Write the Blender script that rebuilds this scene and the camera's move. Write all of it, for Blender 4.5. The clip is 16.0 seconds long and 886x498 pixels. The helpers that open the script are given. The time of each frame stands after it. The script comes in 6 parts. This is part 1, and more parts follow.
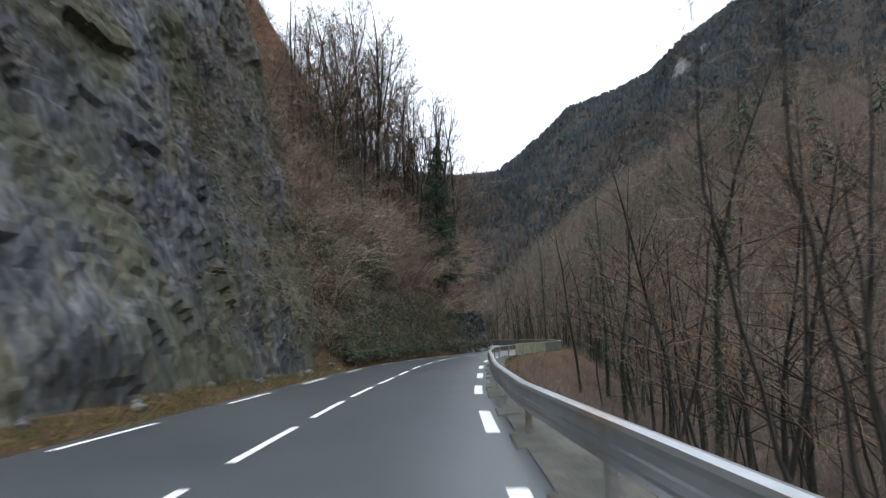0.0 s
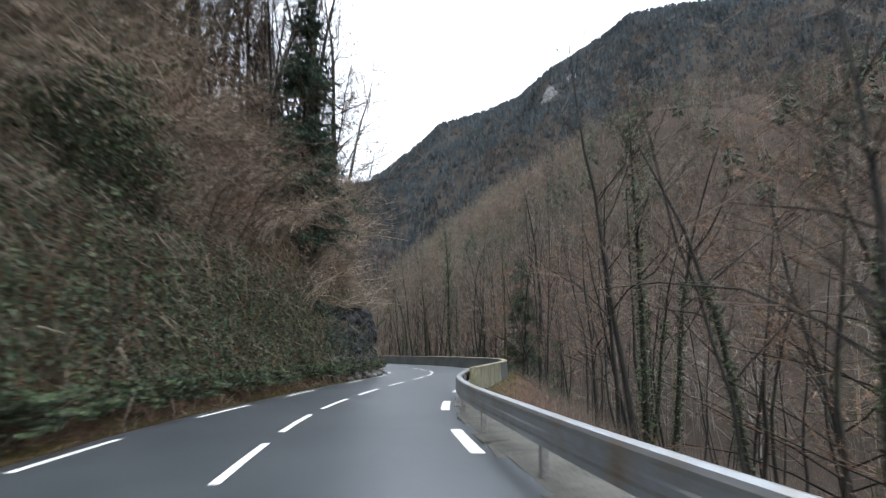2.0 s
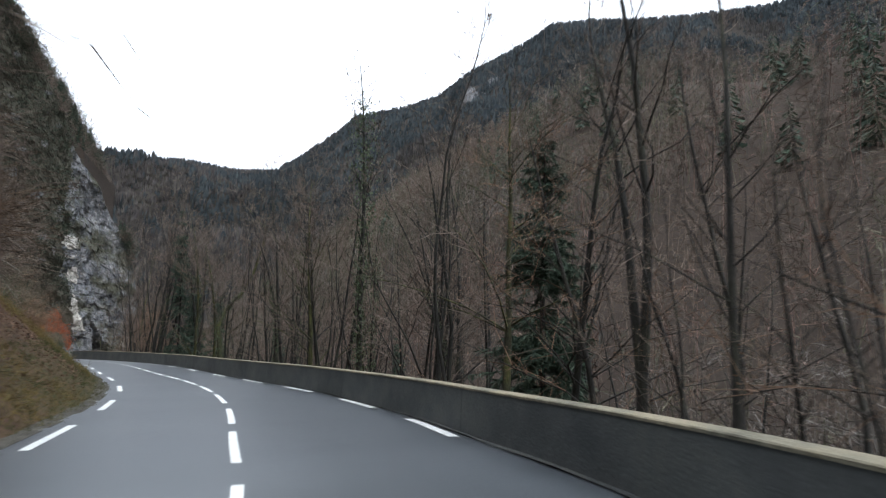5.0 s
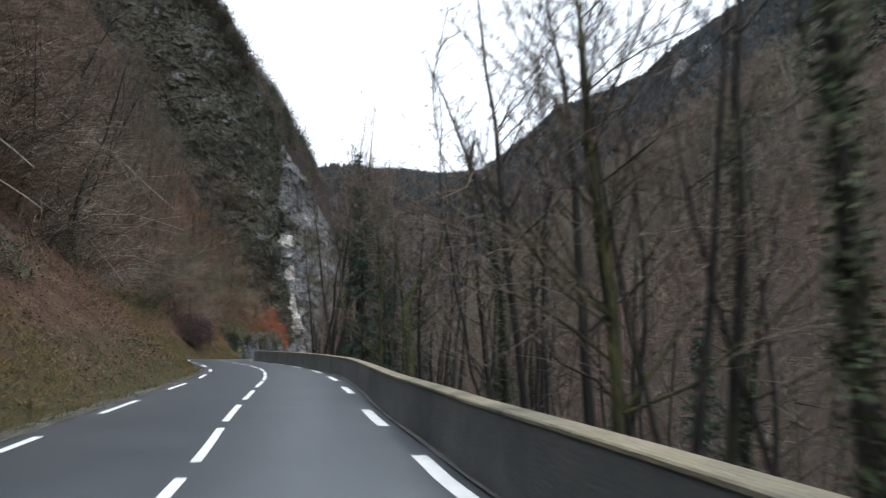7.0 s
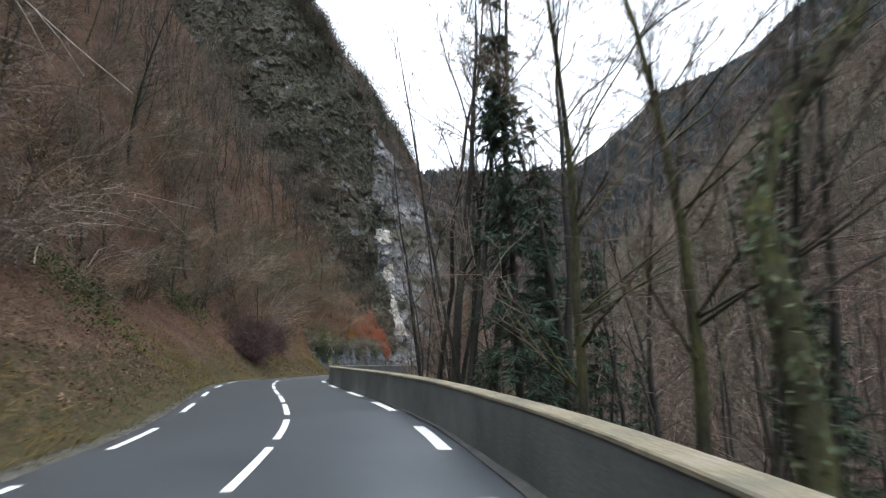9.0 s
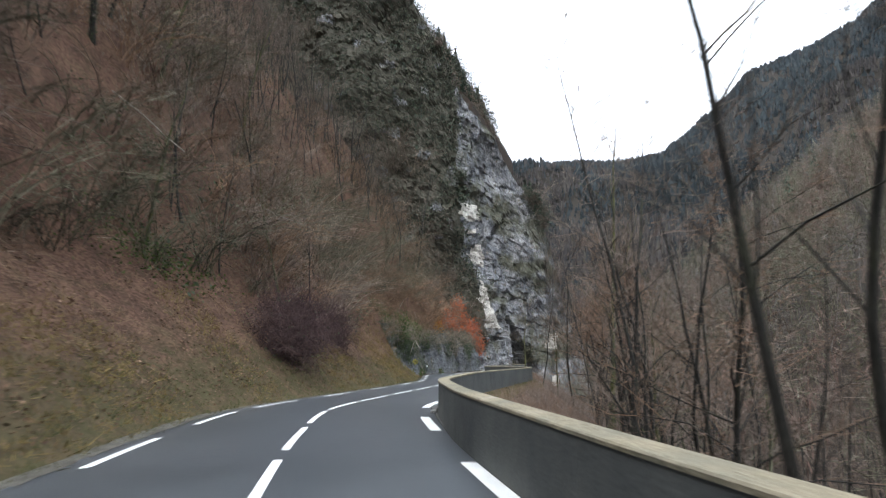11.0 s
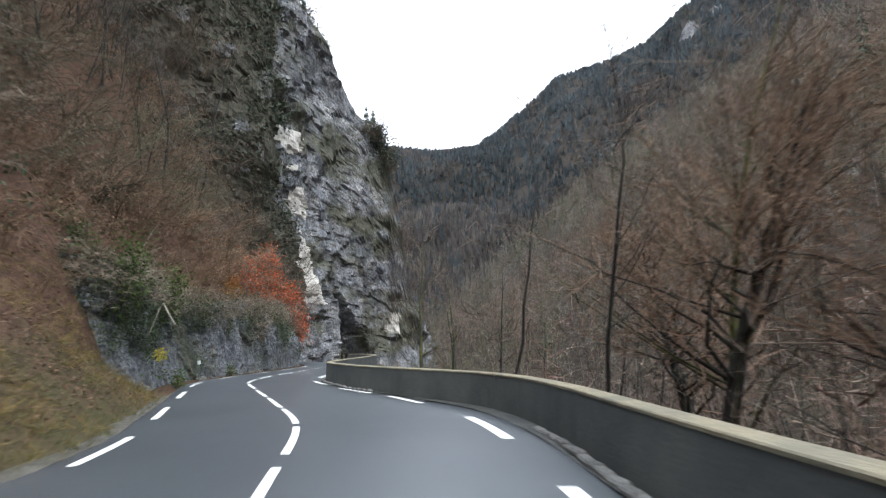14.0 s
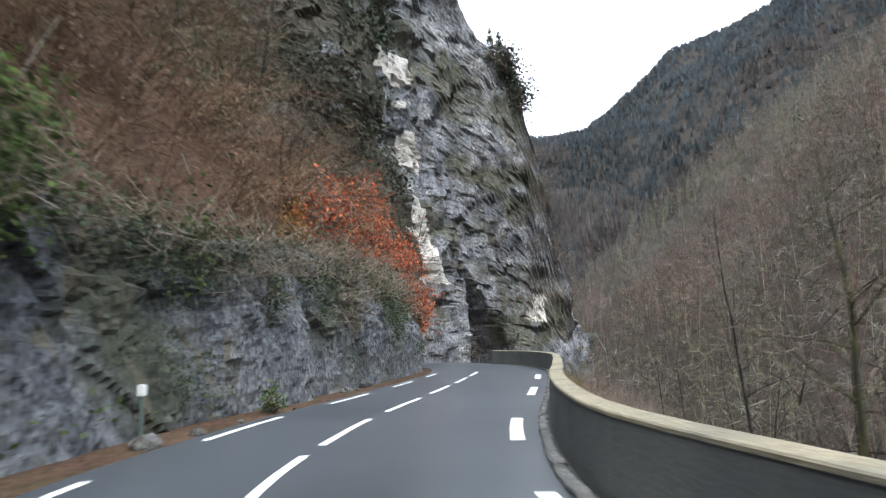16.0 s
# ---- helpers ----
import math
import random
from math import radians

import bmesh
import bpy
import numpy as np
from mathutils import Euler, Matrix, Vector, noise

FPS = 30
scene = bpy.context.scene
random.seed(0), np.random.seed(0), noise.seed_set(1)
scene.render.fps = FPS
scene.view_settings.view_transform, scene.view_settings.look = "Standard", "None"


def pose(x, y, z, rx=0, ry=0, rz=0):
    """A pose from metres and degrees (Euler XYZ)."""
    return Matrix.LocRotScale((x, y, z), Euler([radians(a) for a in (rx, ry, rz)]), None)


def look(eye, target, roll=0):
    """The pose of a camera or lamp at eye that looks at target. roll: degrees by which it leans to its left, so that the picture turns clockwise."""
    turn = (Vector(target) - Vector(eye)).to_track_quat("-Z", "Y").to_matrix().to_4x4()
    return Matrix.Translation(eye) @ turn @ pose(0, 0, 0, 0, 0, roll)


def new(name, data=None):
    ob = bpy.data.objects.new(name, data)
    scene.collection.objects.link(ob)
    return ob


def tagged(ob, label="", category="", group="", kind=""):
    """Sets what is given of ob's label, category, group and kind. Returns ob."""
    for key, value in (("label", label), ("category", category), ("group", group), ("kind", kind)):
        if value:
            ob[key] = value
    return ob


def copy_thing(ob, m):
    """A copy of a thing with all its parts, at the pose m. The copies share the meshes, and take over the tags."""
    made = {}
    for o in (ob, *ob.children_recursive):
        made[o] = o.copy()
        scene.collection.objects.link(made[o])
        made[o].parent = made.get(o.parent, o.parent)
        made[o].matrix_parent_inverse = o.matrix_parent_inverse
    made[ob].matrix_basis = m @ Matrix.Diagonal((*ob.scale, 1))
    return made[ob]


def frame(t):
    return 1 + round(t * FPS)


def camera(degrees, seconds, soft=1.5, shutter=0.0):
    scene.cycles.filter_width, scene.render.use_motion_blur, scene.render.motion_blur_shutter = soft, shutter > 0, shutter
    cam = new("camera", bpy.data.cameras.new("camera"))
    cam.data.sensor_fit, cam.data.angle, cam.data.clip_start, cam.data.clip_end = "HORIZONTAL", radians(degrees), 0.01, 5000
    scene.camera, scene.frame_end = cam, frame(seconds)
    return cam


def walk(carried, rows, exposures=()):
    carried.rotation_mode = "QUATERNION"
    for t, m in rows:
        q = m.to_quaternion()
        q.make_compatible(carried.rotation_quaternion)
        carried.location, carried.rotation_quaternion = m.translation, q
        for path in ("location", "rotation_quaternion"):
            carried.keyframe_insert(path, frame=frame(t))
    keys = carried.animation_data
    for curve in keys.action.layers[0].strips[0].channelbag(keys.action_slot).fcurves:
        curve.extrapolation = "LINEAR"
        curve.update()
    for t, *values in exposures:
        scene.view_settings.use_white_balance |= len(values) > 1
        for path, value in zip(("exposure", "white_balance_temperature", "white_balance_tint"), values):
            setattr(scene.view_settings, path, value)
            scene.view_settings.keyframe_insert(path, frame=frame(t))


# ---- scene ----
cam = camera(70.0, 16.0, soft=1.25, shutter=0.4)
PATH = [
    (0.0, (0.154, -4.416, 1.379), (0.064, 5.487, 2.765), -1.75),
    (0.5, (-0.604, 2.184, 1.379), (-0.205, 12.062, 2.886), 0.26),
    (1.0, (-0.788, 8.802, 1.379), (0.302, 18.619, 2.945), -1.03),
    (1.5, (-0.695, 15.351, 1.379), (1.032, 25.076, 2.941), -1.24),
    (2.0, (-0.317, 21.790, 1.379), (1.703, 31.458, 2.945), -0.79),
    (2.5, (0.378, 28.246, 1.379), (2.968, 37.781, 2.917), -1.57),
    (3.0, (1.286, 34.615, 1.379), (4.290, 44.015, 2.992), -2.01),
    (3.2, (1.662, 37.156, 1.379), (4.813, 46.537, 2.819), -0.56),
    (5.3, (7.550, 58.521, 1.379), (10.922, 67.796, 2.991), 1.43),
    (5.5, (7.975, 60.611, 1.379), (11.097, 69.982, 2.939), 1.33),
    (6.0, (8.605, 65.904, 1.379), (10.870, 75.504, 3.021), 1.35),
    (6.5, (8.841, 71.260, 1.379), (9.971, 81.086, 2.854), 1.86),
    (7.0, (8.480, 76.658, 1.379), (8.701, 86.544, 2.869), 0.86),
    (7.5, (7.687, 82.004, 1.379), (6.922, 91.844, 2.989), 0.57),
    (8.0, (6.590, 87.184, 1.379), (5.502, 97.007, 2.904), -0.26),
    (8.5, (5.835, 92.256, 1.379), (4.544, 102.027, 3.070), 0.08),
    (9.0, (4.878, 97.291, 1.379), (3.538, 107.075, 2.948), -0.88),
    (9.5, (3.494, 102.220, 1.379), (1.618, 111.905, 3.019), -0.42),
    (10.0, (1.743, 107.030, 1.379), (-0.649, 116.614, 2.939), -0.16),
    (10.2, (0.956, 108.919, 1.379), (-1.565, 118.466, 2.955), -0.73),
    (12.3, (-6.594, 129.028, 1.231), (-8.280, 138.756, 2.649), -1.58),
    (12.5, (-7.175, 130.942, 1.196), (-8.497, 140.715, 2.662), -1.80),
    (13.0, (-8.300, 135.827, 1.089), (-9.039, 145.678, 2.409), -1.53),
    (13.5, (-8.906, 141.044, 0.961), (-8.565, 150.898, 2.389), -1.82),
    (14.0, (-9.498, 146.464, 0.829), (-9.045, 156.338, 2.107), -0.55),
    (14.5, (-10.053, 152.011, 0.693), (-9.796, 161.867, 2.121), -0.08),
    (15.0, (-11.166, 157.397, 0.561), (-12.098, 167.235, 1.850), 2.47),
    (15.5, (-12.499, 162.657, 0.432), (-13.916, 172.434, 1.744), 1.77),
    (16.0, (-13.813, 167.800, 0.306), (-15.032, 177.619, 1.515), -1.47),
]
walk(cam, [(t, look(e, g, r)) for t, e, g, r in PATH], [(0, 1.06), (1, 1.29), (2, 1.48), (2.5, 1.5), (6, 1.0), (9.5, 1.4), (13, 1.62), (13.6, 1.64), (14.2, 1.56), (15.4, 1.6), (16, 1.84)])

# ---- world and light: overcast winter day ----
world = bpy.data.worlds.new("overcast")
scene.world = world
world.use_nodes = True
wt = world.node_tree
sky = wt.nodes.new("ShaderNodeTexSky")
sky.sky_type = "NISHITA"
sky.sun_disc = False
sky.sun_elevation = radians(38)
sky.sun_rotation = radians(160)
sky.air_density, sky.dust_density, sky.ozone_density = 1.0, 6.0, 1.0
grey = wt.nodes.new("ShaderNodeHueSaturation")
grey.inputs["Saturation"].default_value = 0.10
cloud = wt.nodes.new("ShaderNodeMix")
cloud.data_type = "RGBA"
cloud.inputs[0].default_value = 0.72
cloud.inputs[7].default_value = (8.5, 9.6, 11.05, 1)
wt.links.new(sky.outputs[0], grey.inputs["Color"])
wt.links.new(grey.outputs[0], cloud.inputs[6])
wt.links.new(cloud.outputs[2], wt.nodes["Background"].inputs["Color"])
wt.nodes["Background"].inputs["Strength"].default_value = 0.125
sun = new("sun", bpy.data.lights.new("sun", "SUN"))
sun.data.energy, sun.data.angle, sun.data.color = 0.6, radians(40), (1.0, 0.97, 0.93)
sun.matrix_world = look((0, 0, 100), (14, 60, 0))


# ---- numeric helpers ----
def hash2(i, j, k):
    n = (i.astype(np.int64) * 374761393 + j.astype(np.int64) * 668265263 + k * 1442695041) & 0xFFFFFFFF
    n = ((n ^ (n >> 13)) * 1274126177) & 0xFFFFFFFF
    return ((n ^ (n >> 16)) & 0xFFFF) / 65535.0


def vnoise(x, y, k=0):
    i, j = np.floor(x), np.floor(y)
    u, v = x - i, y - j
    u, v = u * u * (3 - 2 * u), v * v * (3 - 2 * v)
    a, b = hash2(i, j, k), hash2(i + 1, j, k)
    c, d = hash2(i, j + 1, k), hash2(i + 1, j + 1, k)
    return (a * (1 - u) + b * u) * (1 - v) + (c * (1 - u) + d * u) * v - 0.5


def fbm(x, y, k=0, octaves=4):
    return sum(vnoise(x * 2**o + 7.3 * o, y * 2**o - 3.1 * o, k + o) / 2**o for o in range(octaves))


def facets(u, v, k=0):
    """Tilted plates: each cell of a jittered grid is a plane of its own."""
    iu, iv = np.floor(u), np.floor(v)
    best = np.full(u.shape, 1e9)
    out = np.zeros(u.shape)
    for a in (-1, 0, 1):
        for b in (-1, 0, 1):
            ci, cj = iu + a, iv + b
            pu, pv = ci + 0.15 + 0.7 * hash2(ci, cj, k), cj + 0.15 + 0.7 * hash2(ci, cj, k + 1)
            d = (u - pu) ** 2 + (v - pv) ** 2
            plane = hash2(ci, cj, k + 2) - 0.5 + (u - pu) * (hash2(ci, cj, k + 3) - 0.5) * 1.3 + (v - pv) * (hash2(ci, cj, k + 4) - 0.5) * 1.3
            near = d < best
            best, out = np.where(near, d, best), np.where(near, plane, out)
    return out


def grade(y):
    """How far the road has sunk below its first level: it runs slightly downhill past the second bend."""
    u = np.clip(np.asarray(y, float), 112, 300) - 112
    return np.where(u < 24, 0.0245 * u * u / 48, 0.0245 * (u - 12))


def smooth(a, b, x):
    t = np.clip((x - a) / (b - a), 0, 1)
    return t * t * (3 - 2 * t)


def mesh_of(name, verts, faces, material=None, flat=False):
    """A mesh object from arrays; faces all triangles or all quads."""
    me = bpy.data.meshes.new(name)
    verts, faces = np.asarray(verts, np.float32), np.asarray(faces, np.int32)
    n = faces.shape[1]
    me.vertices.add(len(verts))
    me.vertices.foreach_set("co", verts.ravel())
    me.loops.add(faces.size)
    me.loops.foreach_set("vertex_index", faces.ravel())
    me.polygons.add(len(faces))
    me.polygons.foreach_set("loop_start", np.arange(0, faces.size, n, dtype=np.int32))
    me.update(calc_edges=True)
    me.validate()
    me.polygons.foreach_set("use_smooth", np.full(len(me.polygons), not flat))
    if material:
        me.materials.append(material)
    return new(name, me)


def grid_faces(rows, cols):
    a = np.arange(rows * cols).reshape(rows, cols)
    return np.stack([a[:-1, :-1], a[:-1, 1:], a[1:, 1:], a[1:, :-1]], -1).reshape(-1, 4)


def attribute(ob, name, values):
    at = ob.data.attributes.new(name, "FLOAT", "POINT")
    at.data.foreach_set("value", np.asarray(values, np.float32).ravel())


def part(name, bm, material, parent, label=""):
    me = bpy.data.meshes.new(name)
    bm.to_mesh(me)
    bm.free()
    me.materials.append(material)
    ob = new(name, me)
    ob.parent = parent
    return tagged(ob, label)


def child(ob, parent, label=""):
    ob.parent = parent
    return tagged(ob, label)


# ---- materials ----
def mat(name, stops, scale=3.0, rough=0.9, bump=0.3, fine=40.0, world_space=False, metal=0.0, stretch=(1, 1, 1), spec=0.3, grit=0.35, vary=0.0, coat=0.0):
    """A two-scale noise surface: stops are (position, colour) along the broad noise; fine grain darkens and lifts it."""
    m = bpy.data.materials.new(name)
    m.use_nodes = True
    t = m.node_tree
    bsdf = t.nodes["Principled BSDF"]
    if world_space:
        co = t.nodes.new("ShaderNodeNewGeometry").outputs["Position"]
    else:
        co = t.nodes.new("ShaderNodeTexCoord").outputs["Object"]
    mp = t.nodes.new("ShaderNodeMapping")
    mp.inputs["Scale"].default_value = stretch
    t.links.new(co, mp.inputs["Vector"])
    n1, n2 = t.nodes.new("ShaderNodeTexNoise"), t.nodes.new("ShaderNodeTexNoise")
    n1.inputs["Scale"].default_value, n1.inputs["Detail"].default_value, n1.inputs["Roughness"].default_value = scale, 6, 0.65
    n2.inputs["Scale"].default_value, n2.inputs["Detail"].default_value = fine, 3
    ramp = t.nodes.new("ShaderNodeValToRGB")
    while len(ramp.color_ramp.elements) < len(stops):
        ramp.color_ramp.elements.new(0.5)
    for el, (p, c) in zip(ramp.color_ramp.elements, stops):
        el.position, el.color = p, (*c, 1)
    for n in (n1, n2):
        t.links.new(mp.outputs[0], n.inputs["Vector"])
    t.links.new(n1.outputs["Fac"], ramp.inputs["Fac"])
    grain = t.nodes.new("ShaderNodeMapRange")
    grain.inputs["From Min"].default_value, grain.inputs["From Max"].default_value = 0.3, 0.7
    grain.inputs["To Min"].default_value, grain.inputs["To Max"].default_value = 1 - grit, 1 + grit
    t.links.new(n2.outputs["Fac"], grain.inputs["Value"])
    mul = t.nodes.new("ShaderNodeMix")
    mul.data_type, mul.blend_type = "RGBA", "MULTIPLY"
    mul.inputs[0].default_value = 1
    t.links.new(ramp.outputs["Color"], mul.inputs[6])
    t.links.new(grain.outputs[0], mul.inputs[7])
    colour = mul.outputs[2]
    if vary:
        info = t.nodes.new("ShaderNodeObjectInfo")
        hsv = t.nodes.new("ShaderNodeHueSaturation")
        rng = t.nodes.new("ShaderNodeMapRange")
        rng.inputs["To Min"].default_value, rng.inputs["To Max"].default_value = 1 - vary, 1 + vary
        t.links.new(info.outputs["Random"], rng.inputs["Value"])
        t.links.new(rng.outputs[0], hsv.inputs["Value"])
        t.links.new(colour, hsv.inputs["Color"])
        colour = hsv.outputs[0]
    t.links.new(colour, bsdf.inputs["Base Color"])
    bsdf.inputs["Roughness"].default_value, bsdf.inputs["Metallic"].default_value = rough, metal
    bsdf.inputs["Specular IOR Level"].default_value = spec
    bsdf.inputs["Coat Weight"].default_value = coat
    if bump:
        b = t.nodes.new("ShaderNodeBump")
        b.inputs["Strength"].default_value, b.inputs["Distance"].default_value = bump, 0.05
        add = t.nodes.new("ShaderNodeMath")
        add.operation = "ADD"
        t.links.new(n1.outputs["Fac"], add.inputs[0])
        t.links.new(n2.outputs["Fac"], add.inputs[1])
        t.links.new(add.outputs[0], b.inputs["Height"])
        t.links.new(b.outputs[0], bsdf.inputs["Normal"])
    return m


def island_mat(name, colours, rough=0.85, spec=0.08):
    """Twigs and leaves: each loose piece takes its own tone out of a range."""
    m = bpy.data.materials.new(name)
    m.use_nodes = True
    t = m.node_tree
    g = t.nodes.new("ShaderNodeNewGeometry")
    ramp = t.nodes.new("ShaderNodeValToRGB")
    while len(ramp.color_ramp.elements) < len(colours):
        ramp.color_ramp.elements.new(0.5)
    for k, (el, c) in enumerate(zip(ramp.color_ramp.elements, colours)):
        el.position, el.color = k / (len(colours) - 1), (*c, 1)
    t.links.new(g.outputs["Random Per Island"], ramp.inputs["Fac"])
    b = t.nodes["Principled BSDF"]
    at = t.nodes.new("ShaderNodeAttribute")
    at.attribute_name = "tone"
    up = t.nodes.new("ShaderNodeMath")
    up.operation = "ADD"
    up.inputs[1].default_value = 1.0
    hsv = t.nodes.new("ShaderNodeHueSaturation")
    t.links.new(at.outputs["Fac"], up.inputs[0])
    t.links.new(up.outputs[0], hsv.inputs["Value"])
    t.links.new(ramp.outputs["Color"], hsv.inputs["Color"])
    t.links.new(hsv.outputs[0], b.inputs["Base Color"])
    b.inputs["Roughness"].default_value, b.inputs["Specular IOR Level"].default_value = rough, spec
    return m


ASPHALT = mat("asphalt", [(0.3, (0.042, 0.049, 0.056)), (0.5, (0.062, 0.070, 0.079)), (0.7, (0.078, 0.087, 0.097))], 0.35, 0.30, 0.10, 160, True, spec=0.5, grit=0.25)
PAINT = mat("road_paint", [(0.3, (0.62, 0.63, 0.62)), (0.75, (0.82, 0.83, 0.82))], 3.0, 0.55, 0.1, 60, True, grit=0.15)
RENDER = mat("wall_render", [(0.3, (0.055, 0.060, 0.062)), (0.55, (0.085, 0.090, 0.088)), (0.8, (0.11, 0.112, 0.10))], 0.8, 0.8, 0.2, 30, True, grit=0.2)
MOSSWALL = mat("mossy_render", [(0.28, (0.10, 0.10, 0.075)), (0.5, (0.20, 0.195, 0.13)), (0.72, (0.28, 0.265, 0.20))], 1.2, 0.85, 0.3, 25, True, grit=0.3)
GRIT = mat("gritty_asphalt", [(0.3, (0.030, 0.033, 0.035)), (0.5, (0.050, 0.052, 0.050)), (0.72, (0.085, 0.082, 0.070))], 1.8, 0.7, 0.4, 30, True, grit=0.4)
COPING = mat("coping_concrete", [(0.28, (0.115, 0.11, 0.085)), (0.43, (0.195, 0.18, 0.135)), (0.57, (0.255, 0.222, 0.155)), (0.75, (0.32, 0.285, 0.235))], 0.9, 0.9, 0.5, 28, True, grit=0.38, spec=0.15)
CONCRETE = mat("gutter_concrete", [(0.3, (0.045, 0.045, 0.040)), (0.48, (0.078, 0.076, 0.064)), (0.7, (0.125, 0.120, 0.108))], 1.4, 0.8, 0.4, 25, True)
STONE = mat("edging_stone", [(0.3, (0.085, 0.087, 0.086)), (0.7, (0.17, 0.168, 0.160))], 5.0, 0.75, 0.4, 30, False, vary=0.3)
STEEL = mat("galvanised_steel", [(0.28, (0.28, 0.18, 0.12)), (0.40, (0.40, 0.35, 0.30)), (0.47, (0.40, 0.41, 0.42)), (0.8, (0.54, 0.55, 0.56))], 1.1, 0.36, 0.05, 30, True, metal=0.85, grit=0.15)
POST = mat("weathered_steel", [(0.3, (0.20, 0.16, 0.13)), (0.5, (0.34, 0.34, 0.34)), (0.8, (0.46, 0.47, 0.48))], 1.6, 0.5, 0.05, 30, True, metal=0.7, grit=0.2)
ROCK = mat("limestone", [(0.22, (0.055, 0.059, 0.067)), (0.42, (0.135, 0.143, 0.158)), (0.58, (0.235, 0.240, 0.250)), (0.72, (0.150, 0.150, 0.132)), (0.85, (0.31, 0.30, 0.27))], 0.45, 0.75, 0.8, 5.0, True, stretch=(1, 1, 0.8), grit=0.6)


def stained(m, moss, seep, least=0.485):
    """Adds mossy patches and dark vertical seep stains to a rock."""
    t = m.node_tree
    bsdf = t.nodes["Principled BSDF"]
    geo = t.nodes.new("ShaderNodeNewGeometry")
    last = bsdf.inputs["Base Color"].links[0].from_socket
    for scale, stretch, low, high, tone, kind in ((0.22, (1, 1, 1), least, least + 0.135, moss, "MIX"), (0.9, (1, 1, 0.06), 0.5, 0.72, seep, "MULTIPLY"), (1.7, (1, 1, 0.5), 0.6, 0.68, (0.10, 0.088, 0.058), "MIX")):
        mp = t.nodes.new("ShaderNodeMapping")
        mp.inputs["Scale"].default_value = stretch
        ns = t.nodes.new("ShaderNodeTexNoise")
        ns.inputs["Scale"].default_value, ns.inputs["Detail"].default_value = scale, 7
        rg = t.nodes.new("ShaderNodeMapRange")
        rg.inputs["From Min"].default_value, rg.inputs["From Max"].default_value, rg.inputs["To Max"].default_value = low, high, 0.8
        mix = t.nodes.new("ShaderNodeMix")
        mix.data_type, mix.blend_type = "RGBA", kind
        mix.inputs[7].default_value = (*tone, 1)
        t.links.new(geo.outputs["Position"], mp.inputs["Vector"])
        t.links.new(mp.outputs[0], ns.inputs["Vector"])
        t.links.new(ns.outputs["Fac"], rg.inputs["Value"])
        t.links.new(rg.outputs[0], mix.inputs[0])
        t.links.new(last, mix.inputs[6])
        last = mix.outputs[2]
    t.links.new(last, bsdf.inputs["Base Color"])
    return m


def bedded(m, scale, stretch, dark, depth):
    """Adds thin bedding cracks to a rock: dark lines that also lie deeper."""
    t = m.node_tree
    bsdf = t.nodes["Principled BSDF"]
    geo = t.nodes.new("ShaderNodeNewGeometry")
    mp = t.nodes.new("ShaderNodeMapping")
    mp.inputs["Scale"].default_value = stretch
    mp.inputs["Rotation"].default_value = (0.10, -0.06, 0)
    ns = t.nodes.new("ShaderNodeTexNoise")
    ns.inputs["Scale"].default_value, ns.inputs["Detail"].default_value, ns.inputs["Roughness"].default_value = scale, 8, 0.7
    ramp = t.nodes.new("ShaderNodeValToRGB")
    while len(ramp.color_ramp.elements) < 4:
        ramp.color_ramp.elements.new(0.5)
    for el, (p, v) in zip(ramp.color_ramp.elements, ((0.30, dark), (0.42, 0.85), (0.52, 1.0), (0.68, 1.45))):
        el.position, el.color = p, (v, v, v, 1)
    mix = t.nodes.new("ShaderNodeMix")
    mix.data_type, mix.blend_type = "RGBA", "MULTIPLY"
    mix.inputs[0].default_value = 1
    t.links.new(geo.outputs["Position"], mp.inputs["Vector"])
    t.links.new(mp.outputs[0], ns.inputs["Vector"])
    t.links.new(ns.outputs["Fac"], ramp.inputs["Fac"])
    t.links.new(bsdf.inputs["Base Color"].links[0].from_socket, mix.inputs[6])
    t.links.new(ramp.outputs["Color"], mix.inputs[7])
    t.links.new(mix.outputs[2], bsdf.inputs["Base Color"])
    bump = t.nodes.new("ShaderNodeBump")
    bump.inputs["Strength"].default_value, bump.inputs["Distance"].default_value = 0.6, depth
    t.links.new(ns.outputs["Fac"], bump.inputs["Height"])
    if bsdf.inputs["Normal"].links:
        t.links.new(bsdf.inputs["Normal"].links[0].from_socket, bump.inputs["Normal"])
    t.links.new(bump.outputs[0], bsdf.inputs["Normal"])
    return m


stained(ROCK, (0.080, 0.082, 0.050), (0.40, 0.41, 0.45), 0.49)
SLAB = stained(mat("weathered_slab", [(0.25, (0.042, 0.045, 0.051)), (0.42, (0.080, 0.085, 0.094)), (0.56, (0.132, 0.137, 0.145)), (0.70, (0.084, 0.084, 0.072)), (0.85, (0.175, 0.17, 0.155))], 1.3, 0.8, 1.0, 14.0, True, stretch=(1, 1, 0.45), grit=0.7), (0.056, 0.060, 0.034), (0.28, 0.29, 0.32), 0.53)
CRAG = stained(mat("mossy_limestone", [(0.22, (0.030, 0.033, 0.040)), (0.42, (0.058, 0.062, 0.072)), (0.54, (0.086, 0.088, 0.092)), (0.66, (0.080, 0.071, 0.046)), (0.85, (0.14, 0.112, 0.066))], 0.6, 0.75, 1.0, 4.0, True, stretch=(1, 1, 0.4), grit=0.7), (0.064, 0.066, 0.030), (0.30, 0.31, 0.36), 0.465)
